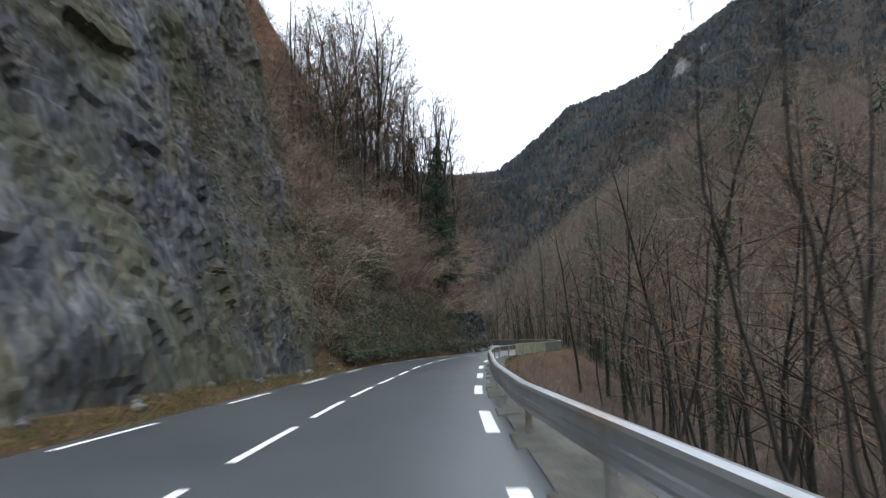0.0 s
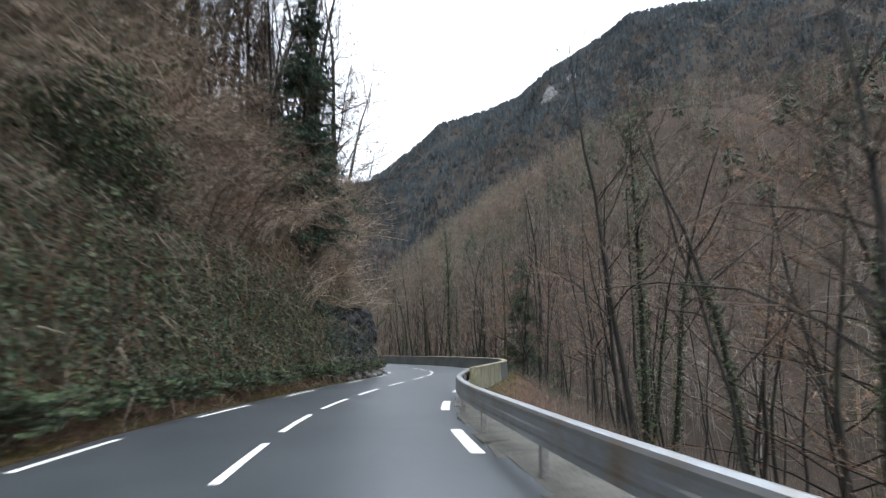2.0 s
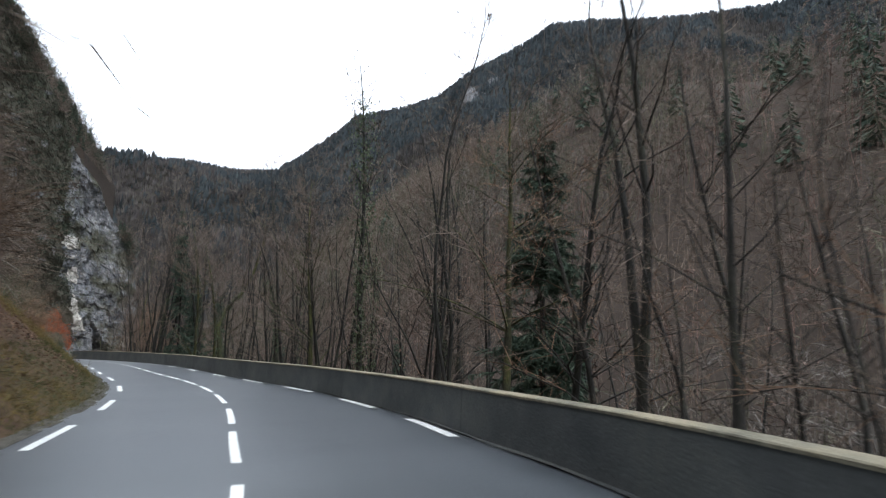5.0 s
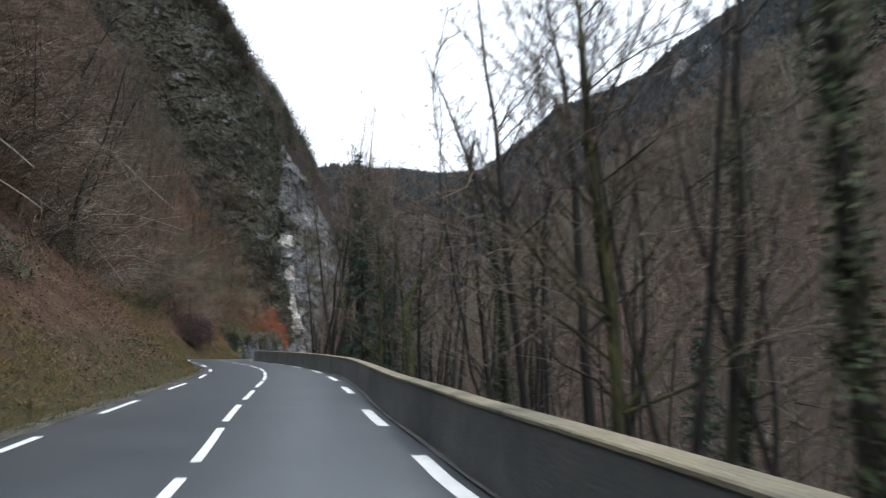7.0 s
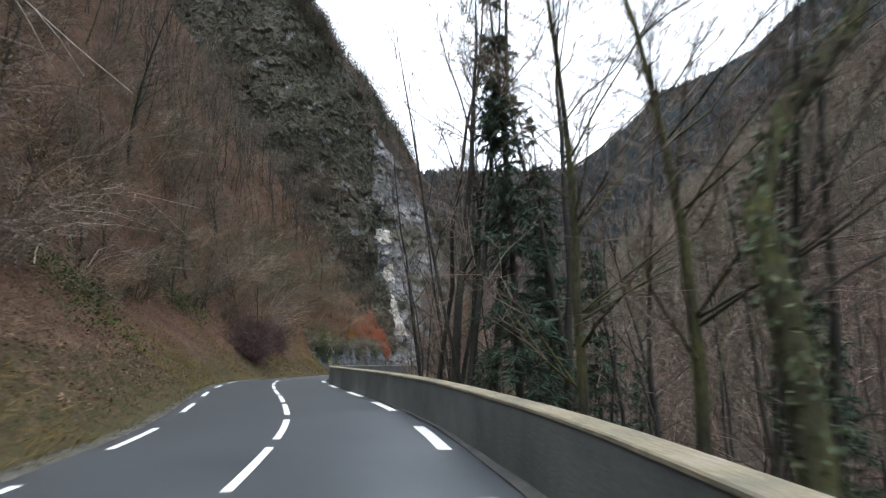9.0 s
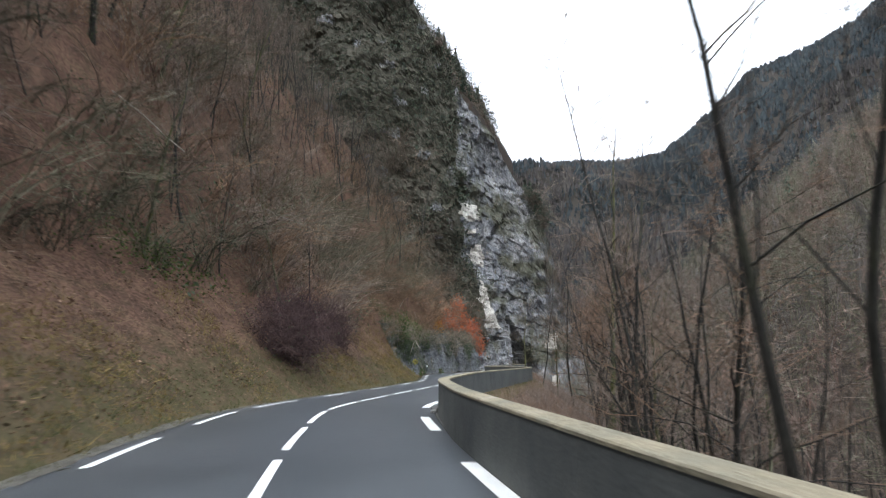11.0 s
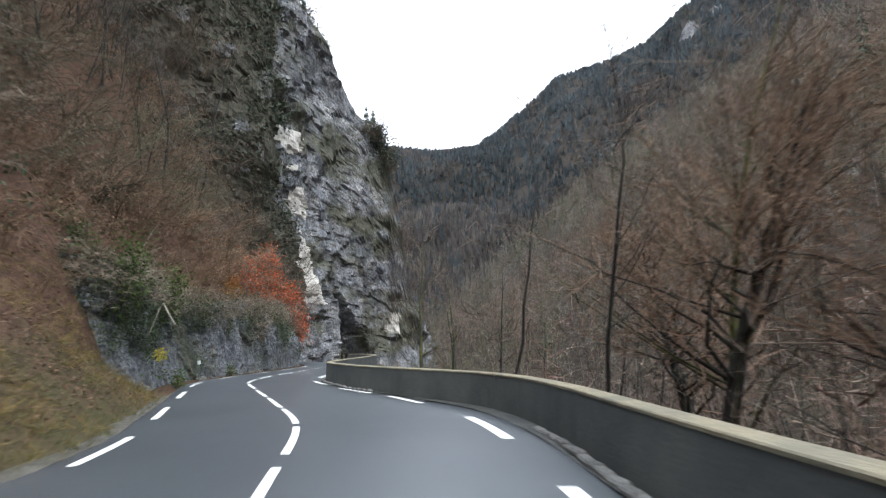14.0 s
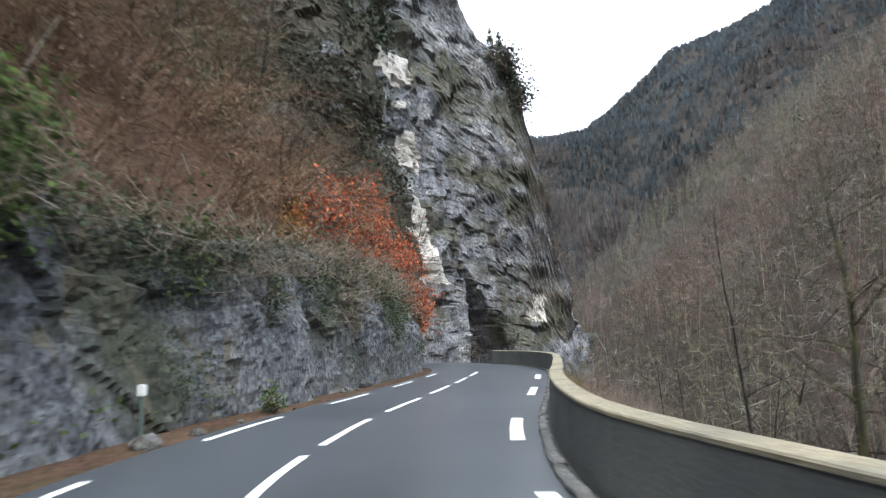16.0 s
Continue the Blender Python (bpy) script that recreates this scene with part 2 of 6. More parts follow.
MOULD = mat("mossy_soil", [(0.3, (0.042, 0.043, 0.034)), (0.5, (0.070, 0.068, 0.054)), (0.75, (0.11, 0.102, 0.084))], 0.6, 0.95, 0.7, 7.0, True, grit=0.5)
bedded(SLAB, 1.5, (1, 1, 3.2), 0.25, 0.12)
bedded(bedded(CRAG, 0.6, (1, 1, 0.3), 0.42, 0.3), 2.4, (1, 1, 0.9), 0.32, 0.1)
bedded(bedded(ROCK, 0.5, (1, 1, 0.6), 0.45, 0.3), 2.4, (1, 1, 0.8), 0.32, 0.14)
WETROCK = bedded(mat("wet_rock", [(0.3, (0.012, 0.013, 0.015)), (0.5, (0.026, 0.028, 0.031)), (0.72, (0.052, 0.053, 0.052))], 1.6, 0.6, 0.8, 12.0, True, stretch=(1, 1, 0.6), spec=0.15, grit=0.6), 1.8, (1, 1, 1.6), 0.3, 0.1)
SCAR = mat("pale_limestone", [(0.25, (0.30, 0.28, 0.25)), (0.5, (0.55, 0.53, 0.49)), (0.8, (0.72, 0.70, 0.66))], 0.8, 0.8, 0.6, 6, True)
BARK = mat("bark", [(0.3, (0.011, 0.011, 0.010)), (0.52, (0.024, 0.023, 0.021)), (0.68, (0.038, 0.041, 0.026)), (0.88, (0.085, 0.082, 0.070))], 2.0, 0.9, 0.5, 22, False, stretch=(1, 1, 0.25), vary=0.22)
TWIG = island_mat("twigs", [(0.075, 0.063, 0.054), (0.130, 0.103, 0.086), (0.185, 0.147, 0.122), (0.225, 0.187, 0.158)])
SHRUB = island_mat("dry_shrub", [(0.092, 0.076, 0.061), (0.176, 0.140, 0.111), (0.236, 0.187, 0.148), (0.295, 0.255, 0.21)])
IVY = island_mat("ivy_leaves", [(0.024, 0.037, 0.020), (0.040, 0.060, 0.030), (0.060, 0.084, 0.042), (0.094, 0.110, 0.060)], 0.6, 0.25)
NEEDLE = island_mat("needles", [(0.028, 0.044, 0.034), (0.046, 0.070, 0.052), (0.068, 0.094, 0.066)], 0.7)
GOLD = island_mat("golden_leaves", [(0.25, 0.115, 0.03), (0.38, 0.18, 0.045), (0.46, 0.25, 0.07)])
RUST = island_mat("russet_leaves", [(0.27, 0.060, 0.028), (0.44, 0.105, 0.045), (0.52, 0.17, 0.07)])
LITTER = island_mat("fallen_leaves", [(0.056, 0.035, 0.026), (0.098, 0.060, 0.041), (0.138, 0.085, 0.057), (0.180, 0.124, 0.086)])
GRASS = island_mat("grass_blades", [(0.032, 0.044, 0.017), (0.056, 0.070, 0.027), (0.094, 0.090, 0.042), (0.14, 0.116, 0.064)])
# distance haze is put into these tones: bare woods greyed towards mauve
HAZEWOOD = island_mat("far_bare_woods", [(0.046, 0.043, 0.043), (0.058, 0.053, 0.052), (0.072, 0.063, 0.060), (0.064, 0.060, 0.050)])
WOODS = [island_mat("brown_woods", [(0.086, 0.070, 0.058), (0.136, 0.108, 0.088), (0.195, 0.154, 0.126)]),
         island_mat("russet_woods", [(0.092, 0.066, 0.059), (0.148, 0.100, 0.086), (0.210, 0.138, 0.112)]),
         island_mat("olive_woods", [(0.068, 0.069, 0.048), (0.108, 0.108, 0.076), (0.164, 0.157, 0.114)]),
         island_mat("grey_woods", [(0.084, 0.078, 0.072), (0.134, 0.123, 0.114), (0.200, 0.184, 0.168)])]
# distance haze mixed into the colour: bluer than the near spruce needles
HAZEFIR = island_mat("far_conifers", [(0.028, 0.035, 0.040), (0.036, 0.044, 0.048), (0.046, 0.053, 0.055)])


def ground_material():
    """Leaf litter and soil, with a grassy share and a canopy-shaded share given by the mesh."""
    m = mat("leaf_litter_ground", [(0.25, (0.040, 0.026, 0.020)), (0.5, (0.086, 0.051, 0.037)), (0.75, (0.130, 0.080, 0.056))], 0.9, 0.95, 0.7, 9.0, True, grit=0.5, spec=0.03)
    t = m.node_tree
    bsdf = t.nodes["Principled BSDF"]
    old = bsdf.inputs["Base Color"].links[0].from_socket
    at = t.nodes.new("ShaderNodeAttribute")
    at.attribute_name = "grassy"
    ns = t.nodes.new("ShaderNodeTexNoise")
    ns.inputs["Scale"].default_value, ns.inputs["Detail"].default_value = 1.7, 5
    geo = t.nodes.new("ShaderNodeNewGeometry")
    t.links.new(geo.outputs["Position"], ns.inputs["Vector"])
    mul = t.nodes.new("ShaderNodeMath")
    mul.operation = "MULTIPLY_ADD"
    mul.inputs[1].default_value = 1.2
    add = t.nodes.new("ShaderNodeMath")
    add.operation = "SUBTRACT"
    add.inputs[1].default_value = 0.6
    t.links.new(ns.outputs["Fac"], add.inputs[0])
    t.links.new(at.outputs["Fac"], mul.inputs[0])
    t.links.new(add.outputs[0], mul.inputs[2])
    clampn = t.nodes.new("ShaderNodeClamp")
    t.links.new(mul.outputs[0], clampn.inputs[0])
    mix = t.nodes.new("ShaderNodeMix")
    mix.data_type = "RGBA"
    mix.inputs[7].default_value = (0.057, 0.061, 0.029, 1)
    t.links.new(clampn.outputs[0], mix.inputs[0])
    t.links.new(old, mix.inputs[6])
    # forest floor colour, with the shade of the trees above painted into it
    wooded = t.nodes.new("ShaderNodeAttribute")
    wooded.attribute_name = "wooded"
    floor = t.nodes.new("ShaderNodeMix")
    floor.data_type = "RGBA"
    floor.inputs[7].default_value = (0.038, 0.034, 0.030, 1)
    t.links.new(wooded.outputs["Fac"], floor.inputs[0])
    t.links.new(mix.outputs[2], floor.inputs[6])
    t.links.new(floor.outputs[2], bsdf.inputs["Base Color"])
    return m


GROUND = ground_material()

# ---- the road's plan: centre line and the offsets of its edge lines ----
CENTRE = [(-2.0, -70), (-2.3, -35), (-2.45, -10), (-2.45, 5), (-2.36, 11), (-1.95, 19.3), (-1.4, 28), (-0.12, 37.2), (2.0, 44.8), (4.0, 50.5), (5.75, 55.4), (7.0, 60.5), (7.27, 66),
          (7.33, 72), (6.8, 78.7), (5.9, 84), (4.8, 89), (3.5, 95.5), (2.1, 102.3), (0.12, 109.3), (-2.5, 115.6), (-4.98, 121), (-7.5, 127), (-9.2, 132), (-9.9, 138),
          (-10.48, 146), (-11.0, 153), (-11.7, 158.6), (-13.15, 163.4), (-15.0, 169), (-16.35, 173.5), (-16.7, 178), (-16.4, 185), (-16.1, 192), (-16.1, 198),
          (-17.4, 204), (-21, 209), (-26, 211.5), (-31, 212)]
LEFT_AT, LEFT = [0, 5, 8, 14, 21, 27, 33, 39, 46, 52, 60, 70, 90, 107, 115, 135, 146, 152, 160, 172, 182, 190], [3.05, 3.0, 2.85, 2.75, 2.78, 2.8, 2.6, 2.3, 2.3, 2.5, 2.6, 2.6, 2.4, 2.38, 2.42, 2.3, 2.22, 2.43, 2.68, 2.08, 1.92, 1.8]
RIGHT_AT, RIGHT = [0, 12, 25, 31, 38, 44, 53, 68, 77, 83, 88, 95, 110, 140, 150, 155, 160, 164, 168, 172, 205], [3.2, 3.12, 3.1, 3.06, 2.95, 2.92, 3.4, 3.54, 3.1, 2.65, 2.64, 2.7, 2.41, 2.42, 2.8, 3.18, 3.42, 3.36, 2.82, 2.7, 2.72]
WALL_AT, WALL_OFF = [43, 46, 52, 60, 65, 70, 74, 78, 82, 88, 95, 101, 103, 105, 108, 112, 115.5, 119, 126, 130, 134, 136, 138, 140, 143, 146, 149, 152, 154.5, 157, 159, 161, 162.5, 164, 167, 170, 173, 175, 179, 186, 205], [0.5, 0.6, 0.62, 0.45, 0.32, 0.24, 0.2, 0.27, 0.3, 0.32, 0.4, 0.55, 0.55, 0.46, 0.37, 0.26, 0.17, 0.12, 0.16, 0.34, 0.55, 0.45, 0.4, 0.36, 0.32, 0.42, 0.56, 0.62, 0.74, 0.86, 0.95, 0.85, 0.58, 0.36, 0.28, 0.34, 0.42, 0.5, 0.6, 0.58, 0.58]
RAIL_AT, RAIL_OFF = [-40, -2, 2, 5, 20, 31, 35, 39, 46], [0.95, 0.8, 0.58, 0.42, 0.42, 0.36, 0.32, 0.32, 0.5]


def resample(points, step):
    """A smooth curve through the points, in even steps."""
    p = np.array(points, float)
    t = np.concatenate([[0], np.cumsum(np.linalg.norm(np.diff(p, axis=0), axis=1))])
    out = []
    tan = np.gradient(p, t, axis=0)
    for i in range(len(p) - 1):
        h = t[i + 1] - t[i]
        u = np.linspace(0, 1, max(2, int(h / 0.1)), endpoint=False)[:, None]
        out.append((2 * u**3 - 3 * u**2 + 1) * p[i] + (u**3 - 2 * u**2 + u) * h * tan[i] + (-2 * u**3 + 3 * u**2) * p[i + 1] + (u**3 - u**2) * h * tan[i + 1])
    q = np.concatenate(out + [p[-1:]])
    s = np.concatenate([[0], np.cumsum(np.linalg.norm(np.diff(q, axis=0), axis=1))])
    at = np.arange(0, s[-1], step)
    return np.stack([np.interp(at, s, q[:, 0]), np.interp(at, s, q[:, 1])], 1)


ROAD = resample(CENTRE, 0.5)
TAN = np.gradient(ROAD, axis=0)
TAN /= np.linalg.norm(TAN, axis=1)[:, None]
SIDE = np.stack([TAN[:, 1], -TAN[:, 0]], 1)
KEY = np.where(np.arange(len(ROAD)) < np.argmax(ROAD[:, 1] > 200), ROAD[:, 1], 205)
OFF_L, OFF_R = np.interp(KEY, LEFT_AT, LEFT), np.interp(KEY, RIGHT_AT, RIGHT)


def beside(i, off):
    """The point at an offset (right positive) from the centre line at a fractional index."""
    i = np.asarray(i, float)
    k = np.arange(len(ROAD))
    c = np.stack([np.interp(i, k, ROAD[:, 0]), np.interp(i, k, ROAD[:, 1])], -1)
    n = np.stack([np.interp(i, k, SIDE[:, 0]), np.interp(i, k, SIDE[:, 1])], -1)
    return c + n * np.asarray(off)[..., None]


def road_place(x, y, last=None):
    """Index along the road and signed distance from its centre line (right positive)."""
    x, y = np.asarray(x, float), np.asarray(y, float)
    flat = np.stack([x.ravel(), y.ravel()], 1)
    idx, dist = np.zeros(len(flat), int), np.zeros(len(flat))
    for a in range(0, len(flat), 4000):
        d = flat[a : a + 4000, None, :] - ROAD[None, :last]
        q = (d**2).sum(-1)
        j = q.argmin(1)
        idx[a : a + 4000] = j
        dd = d[np.arange(len(j)), j]
        dist[a : a + 4000] = np.sqrt(q[np.arange(len(j)), j]) * np.sign((dd * SIDE[j]).sum(1) + 1e-9)
    return idx.reshape(x.shape), dist.reshape(x.shape)


# ---- the lie of the land ----
SKY_AZ = [-90, -30, -10, -3, 1, 5, 6.5, 8.5, 10, 12, 14, 16, 18, 20, 23, 25.5, 28, 31, 35, 40, 45, 60, 90]
SKY_EL = [15.3, 14.3, 14.6, 15.7, 15.4, 15.5, 16.2, 17.6, 18.6, 20.0, 21.0, 21.6, 22.2, 22.9, 25.0, 26.0, 27.1, 28.4, 28.6, 28.0, 27.8, 27.2, 26.4]
BLUFF_X, BLUFF_Z = [-95, -60, -45, -33, -26, -22, -17, -13.3, -11.1, -8.9, -7.5], [104, 95, 85, 66, 53, 46, 36, 28, 19, 9, 2]


def bluff_front(x):
    """How far along y the foot of the great bluff stands at x."""
    return np.interp(x, [-92, -62, -46, -30, -25, -18, -11, -8], [213, 215, 217, 219, 222, 231, 235, 246])


VALLEY = ROAD[ROAD[:, 1] < 195]


def land(x, y):
    x, y = np.asarray(x, float), np.asarray(y, float)
    i, d = road_place(x, y)
    bed = np.abs(d)
    j, dj = road_place(x, y, np.argmax(ROAD[:, 1] > 203))
    bend = i >= np.argmax(ROAD[:, 1] > 203)
    yy = KEY[i]
    el = np.where(dj < 0, np.minimum(-dj, np.where(bend, (bed - 1.0) * 3.0, 1e9)), -d) - OFF_L[i] - 0.35
    er = d - OFF_R[i] - 0.45
    n1, n2 = fbm(x / 9, y / 9, 3), fbm(x / 2.2, y / 2.2, 11, 3)
    # left: cliff, ivy bank, leaf bank, rock wall
    cliff = np.where(el < 1.6, 0.12 * np.clip(el, 0, 2), np.minimum(np.clip(el - 3.2, 0, None) * 3.6, 20 + (el - 8.8) * 0.9))
    ivy = np.where(el < 0.6, 0.0, np.minimum((el - 0.6) * 4.2, 4.2 + 4.0 * smooth(40, 52, yy) + (el - 1.6 - 1.0 * smooth(40, 52, yy)) * 1.35))
    ivy = np.where(yy > 40, np.minimum(ivy, 10.6 + 9 * (1 - smooth(43, 51, yy)) + (el - 4.7) * (0.4 + 0.95 * (1 - smooth(43, 51, yy)))), ivy)
    bank = np.where(el < 0.4, 0.0, np.where(el < 6.0, (el - 0.4) * 0.86, 4.8 + (el - 6.0) * 1.9))
    wall = np.where(el < 1.2, 0.0, np.minimum(np.clip(el - 1.9, 0, None) * 3.5, 4.6 + (el - 3.2) * 1.5))
    a, b, c = smooth(25, 30.5, yy), smooth(61, 70, yy), smooth(164, 171, yy)
    left = cliff * (1 - a) + ivy * a * (1 - b) + bank * b * (1 - c) + wall * c
    left = np.where(left > 130, 130 + (left - 130) * 0.3, left)
    left = left + np.clip(el - 0.5, 0, 6) / 6 * (n1 * 1.6 + n2 * 0.35) + smooth(6, 14, el) * fbm(x / 17, y / 17, 41) * 6
    # right: shoulder, steep fall to the stream, far side of the valley
    fall = np.where(er < 0.9, 0.0, -np.minimum((er - 0.9) * 0.72, 9.0))
    axis = np.where(y < 195, np.interp(y, VALLEY[:, 1], VALLEY[:, 0]), -16.1 - (y - 195) * 0.12 * (1 - smooth(420, 700, y)))
    rise = np.clip(x - axis - 30 + 5 * smooth(150, 195, y), 0, None) * (0.72 + 0.16 * smooth(150, 195, y))
    crest = 66 + 24 * smooth(150, 215, y)
    rise = np.where(rise > crest, crest + (rise - crest) * 0.25, rise)
    right = fall + rise + np.clip(er - 0.9, 0, 8) / 8 * (n1 * 2.0 + n2 * 0.4)
    z = np.where(d < 0, left, right)
    z = np.where((el < 0) & (er < 0), -0.06, np.where(z > -0.04, np.maximum(z, 0) - 0.05, z - 0.05))
    # the great bluff behind the bend
    inside = y - bluff_front(x) - 4.0 - 5.0 * np.exp(-(((x + 17.4) / 2.5) ** 2))
    top = np.interp(x, BLUFF_X, BLUFF_Z)
    z = np.where((inside > 0) & (x < -8) & (x > -90) & (y < 300), np.maximum(z, np.minimum(inside * 4.0, top - 3.0 + inside * 0.1) * smooth(-10.2, -13.2, x) * np.where(x > -27, 1 - smooth(4, 11, inside), 1)), z)
    # the mountains that close the valley
    rx, ry = x, y - 85
    r, az = np.hypot(rx, ry), np.degrees(np.arctan2(rx, ry))
    peak = np.tan(np.radians(np.interp(az, SKY_AZ, SKY_EL))) * 1376
    far = -20 + (peak + 8) * smooth(400, 1420, r) ** 0.9 + fbm(x / 190, y / 190, 5) * 110 * smooth(330, 560, r) * (1 - smooth(1000, 1330, r)) - np.clip(r - 1430, 0, 900) * 0.35
    z = z - grade(y)
    return np.where(r > 300, np.maximum(far, z * (1 - smooth(300, 620, r))), z)


def spread(fine, step, edge, growth=1.13):
    out, s = [fine], step
    while out[-1] < edge:
        s *= growth
        out.append(out[-1] + s)
    return out


ys = np.arange(-40, 262, 1.0)
ys = np.concatenate([[-v + 0 for v in reversed(spread(40, 1.2, 1500)[1:])], ys, spread(261, 1.2, 2600, 1.08)[1:]])
near = np.concatenate([np.arange(-16, -2, 0.4), np.arange(-2, 2.5, 1.5), np.arange(2.5, 9, 0.45), np.arange(9, 40, 1.4)])
cols = np.concatenate([[-v for v in reversed(spread(16, 0.5, 2200, 1.09)[1:])], near, spread(40, 1.5, 2200, 1.08)[1:]])
cx = np.interp(ys, ROAD[ROAD[:, 1] < 200][:, 1], ROAD[ROAD[:, 1] < 200][:, 0])
GX, GY = cx[:, None] + cols[None], np.repeat(ys[:, None], len(cols), 1)
GZ = land(GX, GY)
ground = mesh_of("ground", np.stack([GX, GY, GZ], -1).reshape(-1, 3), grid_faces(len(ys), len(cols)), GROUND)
gi, gd = road_place(GX, GY)
ge = np.where(gd < 0, -gd - OFF_L[gi], gd - OFF_R[gi])
attribute(ground, "grassy", np.where(gd < 0, (1 - smooth(0.8, 4.2, ge)) * (0.12 + 0.33 * smooth(66, 72, KEY[gi]) * (1 - smooth(160, 168, KEY[gi]))) + 0.1, (1 - smooth(0.5, 2.5, ge)) * 0.35 + 0.12))
# share of the painted canopy shade: far slopes and the valley side
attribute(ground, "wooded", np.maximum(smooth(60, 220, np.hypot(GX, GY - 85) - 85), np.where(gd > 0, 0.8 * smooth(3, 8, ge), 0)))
tagged(ground, "valley ground under brown leaf litter with grassy verges", "ground", kind="structure")

# ---- road surface and markings ----
n_road = np.arange(0, len(ROAD))
lat = np.linspace(0, 1, 9)
edge_l, edge_r = -OFF_L - 0.38, OFF_R + np.interp(KEY, WALL_AT, WALL_OFF) * 0.55 + 0.1
strip = np.stack([np.concatenate([beside(n_road, edge_l + (edge_r - edge_l) * f), np.full((len(n_road), 1), -0.03 * abs(2 * f - 1) ** 3)], 1) for f in lat], 1)
strip[..., 2] -= grade(strip[..., 1])
road = mesh_of("road", strip.reshape(-1, 3), grid_faces(len(n_road), len(lat)), ASPHALT)
tagged(road, "wet dark grey asphalt road with dashed white lines", "road", kind="structure")


GRAVEL = mat("shoulder_gravel", [(0.3, (0.050, 0.046, 0.038)), (0.5, (0.095, 0.088, 0.074)), (0.75, (0.16, 0.15, 0.13))], 2.2, 0.95, 0.6, 45, True, grit=0.5, spec=0.1)
span = n_road[(KEY > 62) & (KEY < 168)]
cols_3 = [beside(span, -OFF_L[span] - 0.30 - f) for f in (0.0, 0.2, 0.42)]
shoulder_strip = np.stack([np.c_[q, np.maximum(land(q[:, 0], q[:, 1]), -0.045 - grade(q[:, 1])) + 0.02 + 0.03 * vnoise(q[:, 0] * 3, q[:, 1] * 3, 6)] for q in cols_3], 1)
child(mesh_of("shoulder", shoulder_strip.reshape(-1, 3), grid_faces(len(span), 3), GRAVEL), road, "gravelly dirt shoulder")


def dash(i0, length, off, width):
    """One painted dash that follows the road from index i0."""
    i = np.linspace(i0, i0 + length / 0.5, 7)
    k = np.arange(len(ROAD))
    o = np.interp(i, k, off) if np.ndim(off) else np.full(7, off)
    l, r = beside(i, o - width / 2), beside(i, o + width / 2)
    v = np.concatenate([np.c_[l, np.full(7, 0.0)], np.c_[r, np.full(7, 0.0)]])
    el, er = np.interp(i, k, edge_l), np.interp(i, k, edge_r)
    v[:, 2] = 0.007 - 0.03 * np.abs(2 * (np.concatenate([o - width / 2, o + width / 2]) - np.tile(el, 2)) / np.tile(er - el, 2) - 1) ** 3
    v[:, 2] -= grade(v[:, 1])
    f = [(j, j + 7, j + 8, j + 1) for j in range(6)]
    ob = mesh_of("lane_dash", v, f, PAINT)
    return child(ob, road)


def index_at_y(y):
    return float(np.interp(y, ROAD[: np.argmax(ROAD[:, 1] > 200), 1], np.arange(np.argmax(ROAD[:, 1] > 200))))


CENTRE_DASHES = [-12.5, -8.2, -3.9, 0.4, 4.7, 8.9, 13, 17.3, 21.7, 26.2, 30.6, 34.9, 39.2, 43.6, 48.3, 53.1, 57.2, 61, 65.3, 69.4, 73.9, 78, 81.9, 85.7, 89.5, 93.7, 97.9, 101.6, 105, 108.7, 112.5, 115.9, 119.2, 122.9, 126.5, 130, 133.4, 136.8, 140.8, 144.7, 148.6, 152.7, 156.6, 160, 163.3, 166.7, 170.5, 174.2, 178, 182.2, 186.6, 191, 195.3]
for y in CENTRE_DASHES:
    dash(index_at_y(y) - 3.0, 3.0, 0.0, 0.125)
LEFT_DASHES = [-13, -6.4, -0.2, 6.0, 12.2, 18.4, 25.1, 31.7, 37.7, 43.6, 50.4, 56.3, 61.5, 66.8, 72.5, 78.8, 85.3, 91, 97.2, 103, 108.3, 114.2, 119.7, 125.6, 130.3, 134.3, 139.7, 145.3, 151, 156.3, 162, 167.6, 173.1, 178.6, 184, 189.5, 195]
RIGHT_DASHES = [-12.4, -6.2, 0.3, 6.5, 12.9, 19, 25.3, 32.1, 38.5, 44.6, 51.5, 59.3, 67.2, 72.4, 78, 83.1, 88.6, 95.6, 101.6, 107.1, 112.5, 117.2, 122.5, 128.4, 134, 139.6, 145.1, 151.3, 157.3, 162.9, 166.8, 172.1, 178.3, 186, 192.8]
for y in LEFT_DASHES:
    dash(index_at_y(y) - 2.85, 2.85, -OFF_L, 0.14)
for y in RIGHT_DASHES:
    dash(index_at_y(y) - 2.75, 2.75, OFF_R, 0.21)

# ---- parapet wall on the valley side ----
parapet = tagged(new("parapet_wall"), "low rendered roadside wall, dark grey, with ochre concrete coping", "wall", kind="structure")
WALL_FROM = index_at_y(43.2)


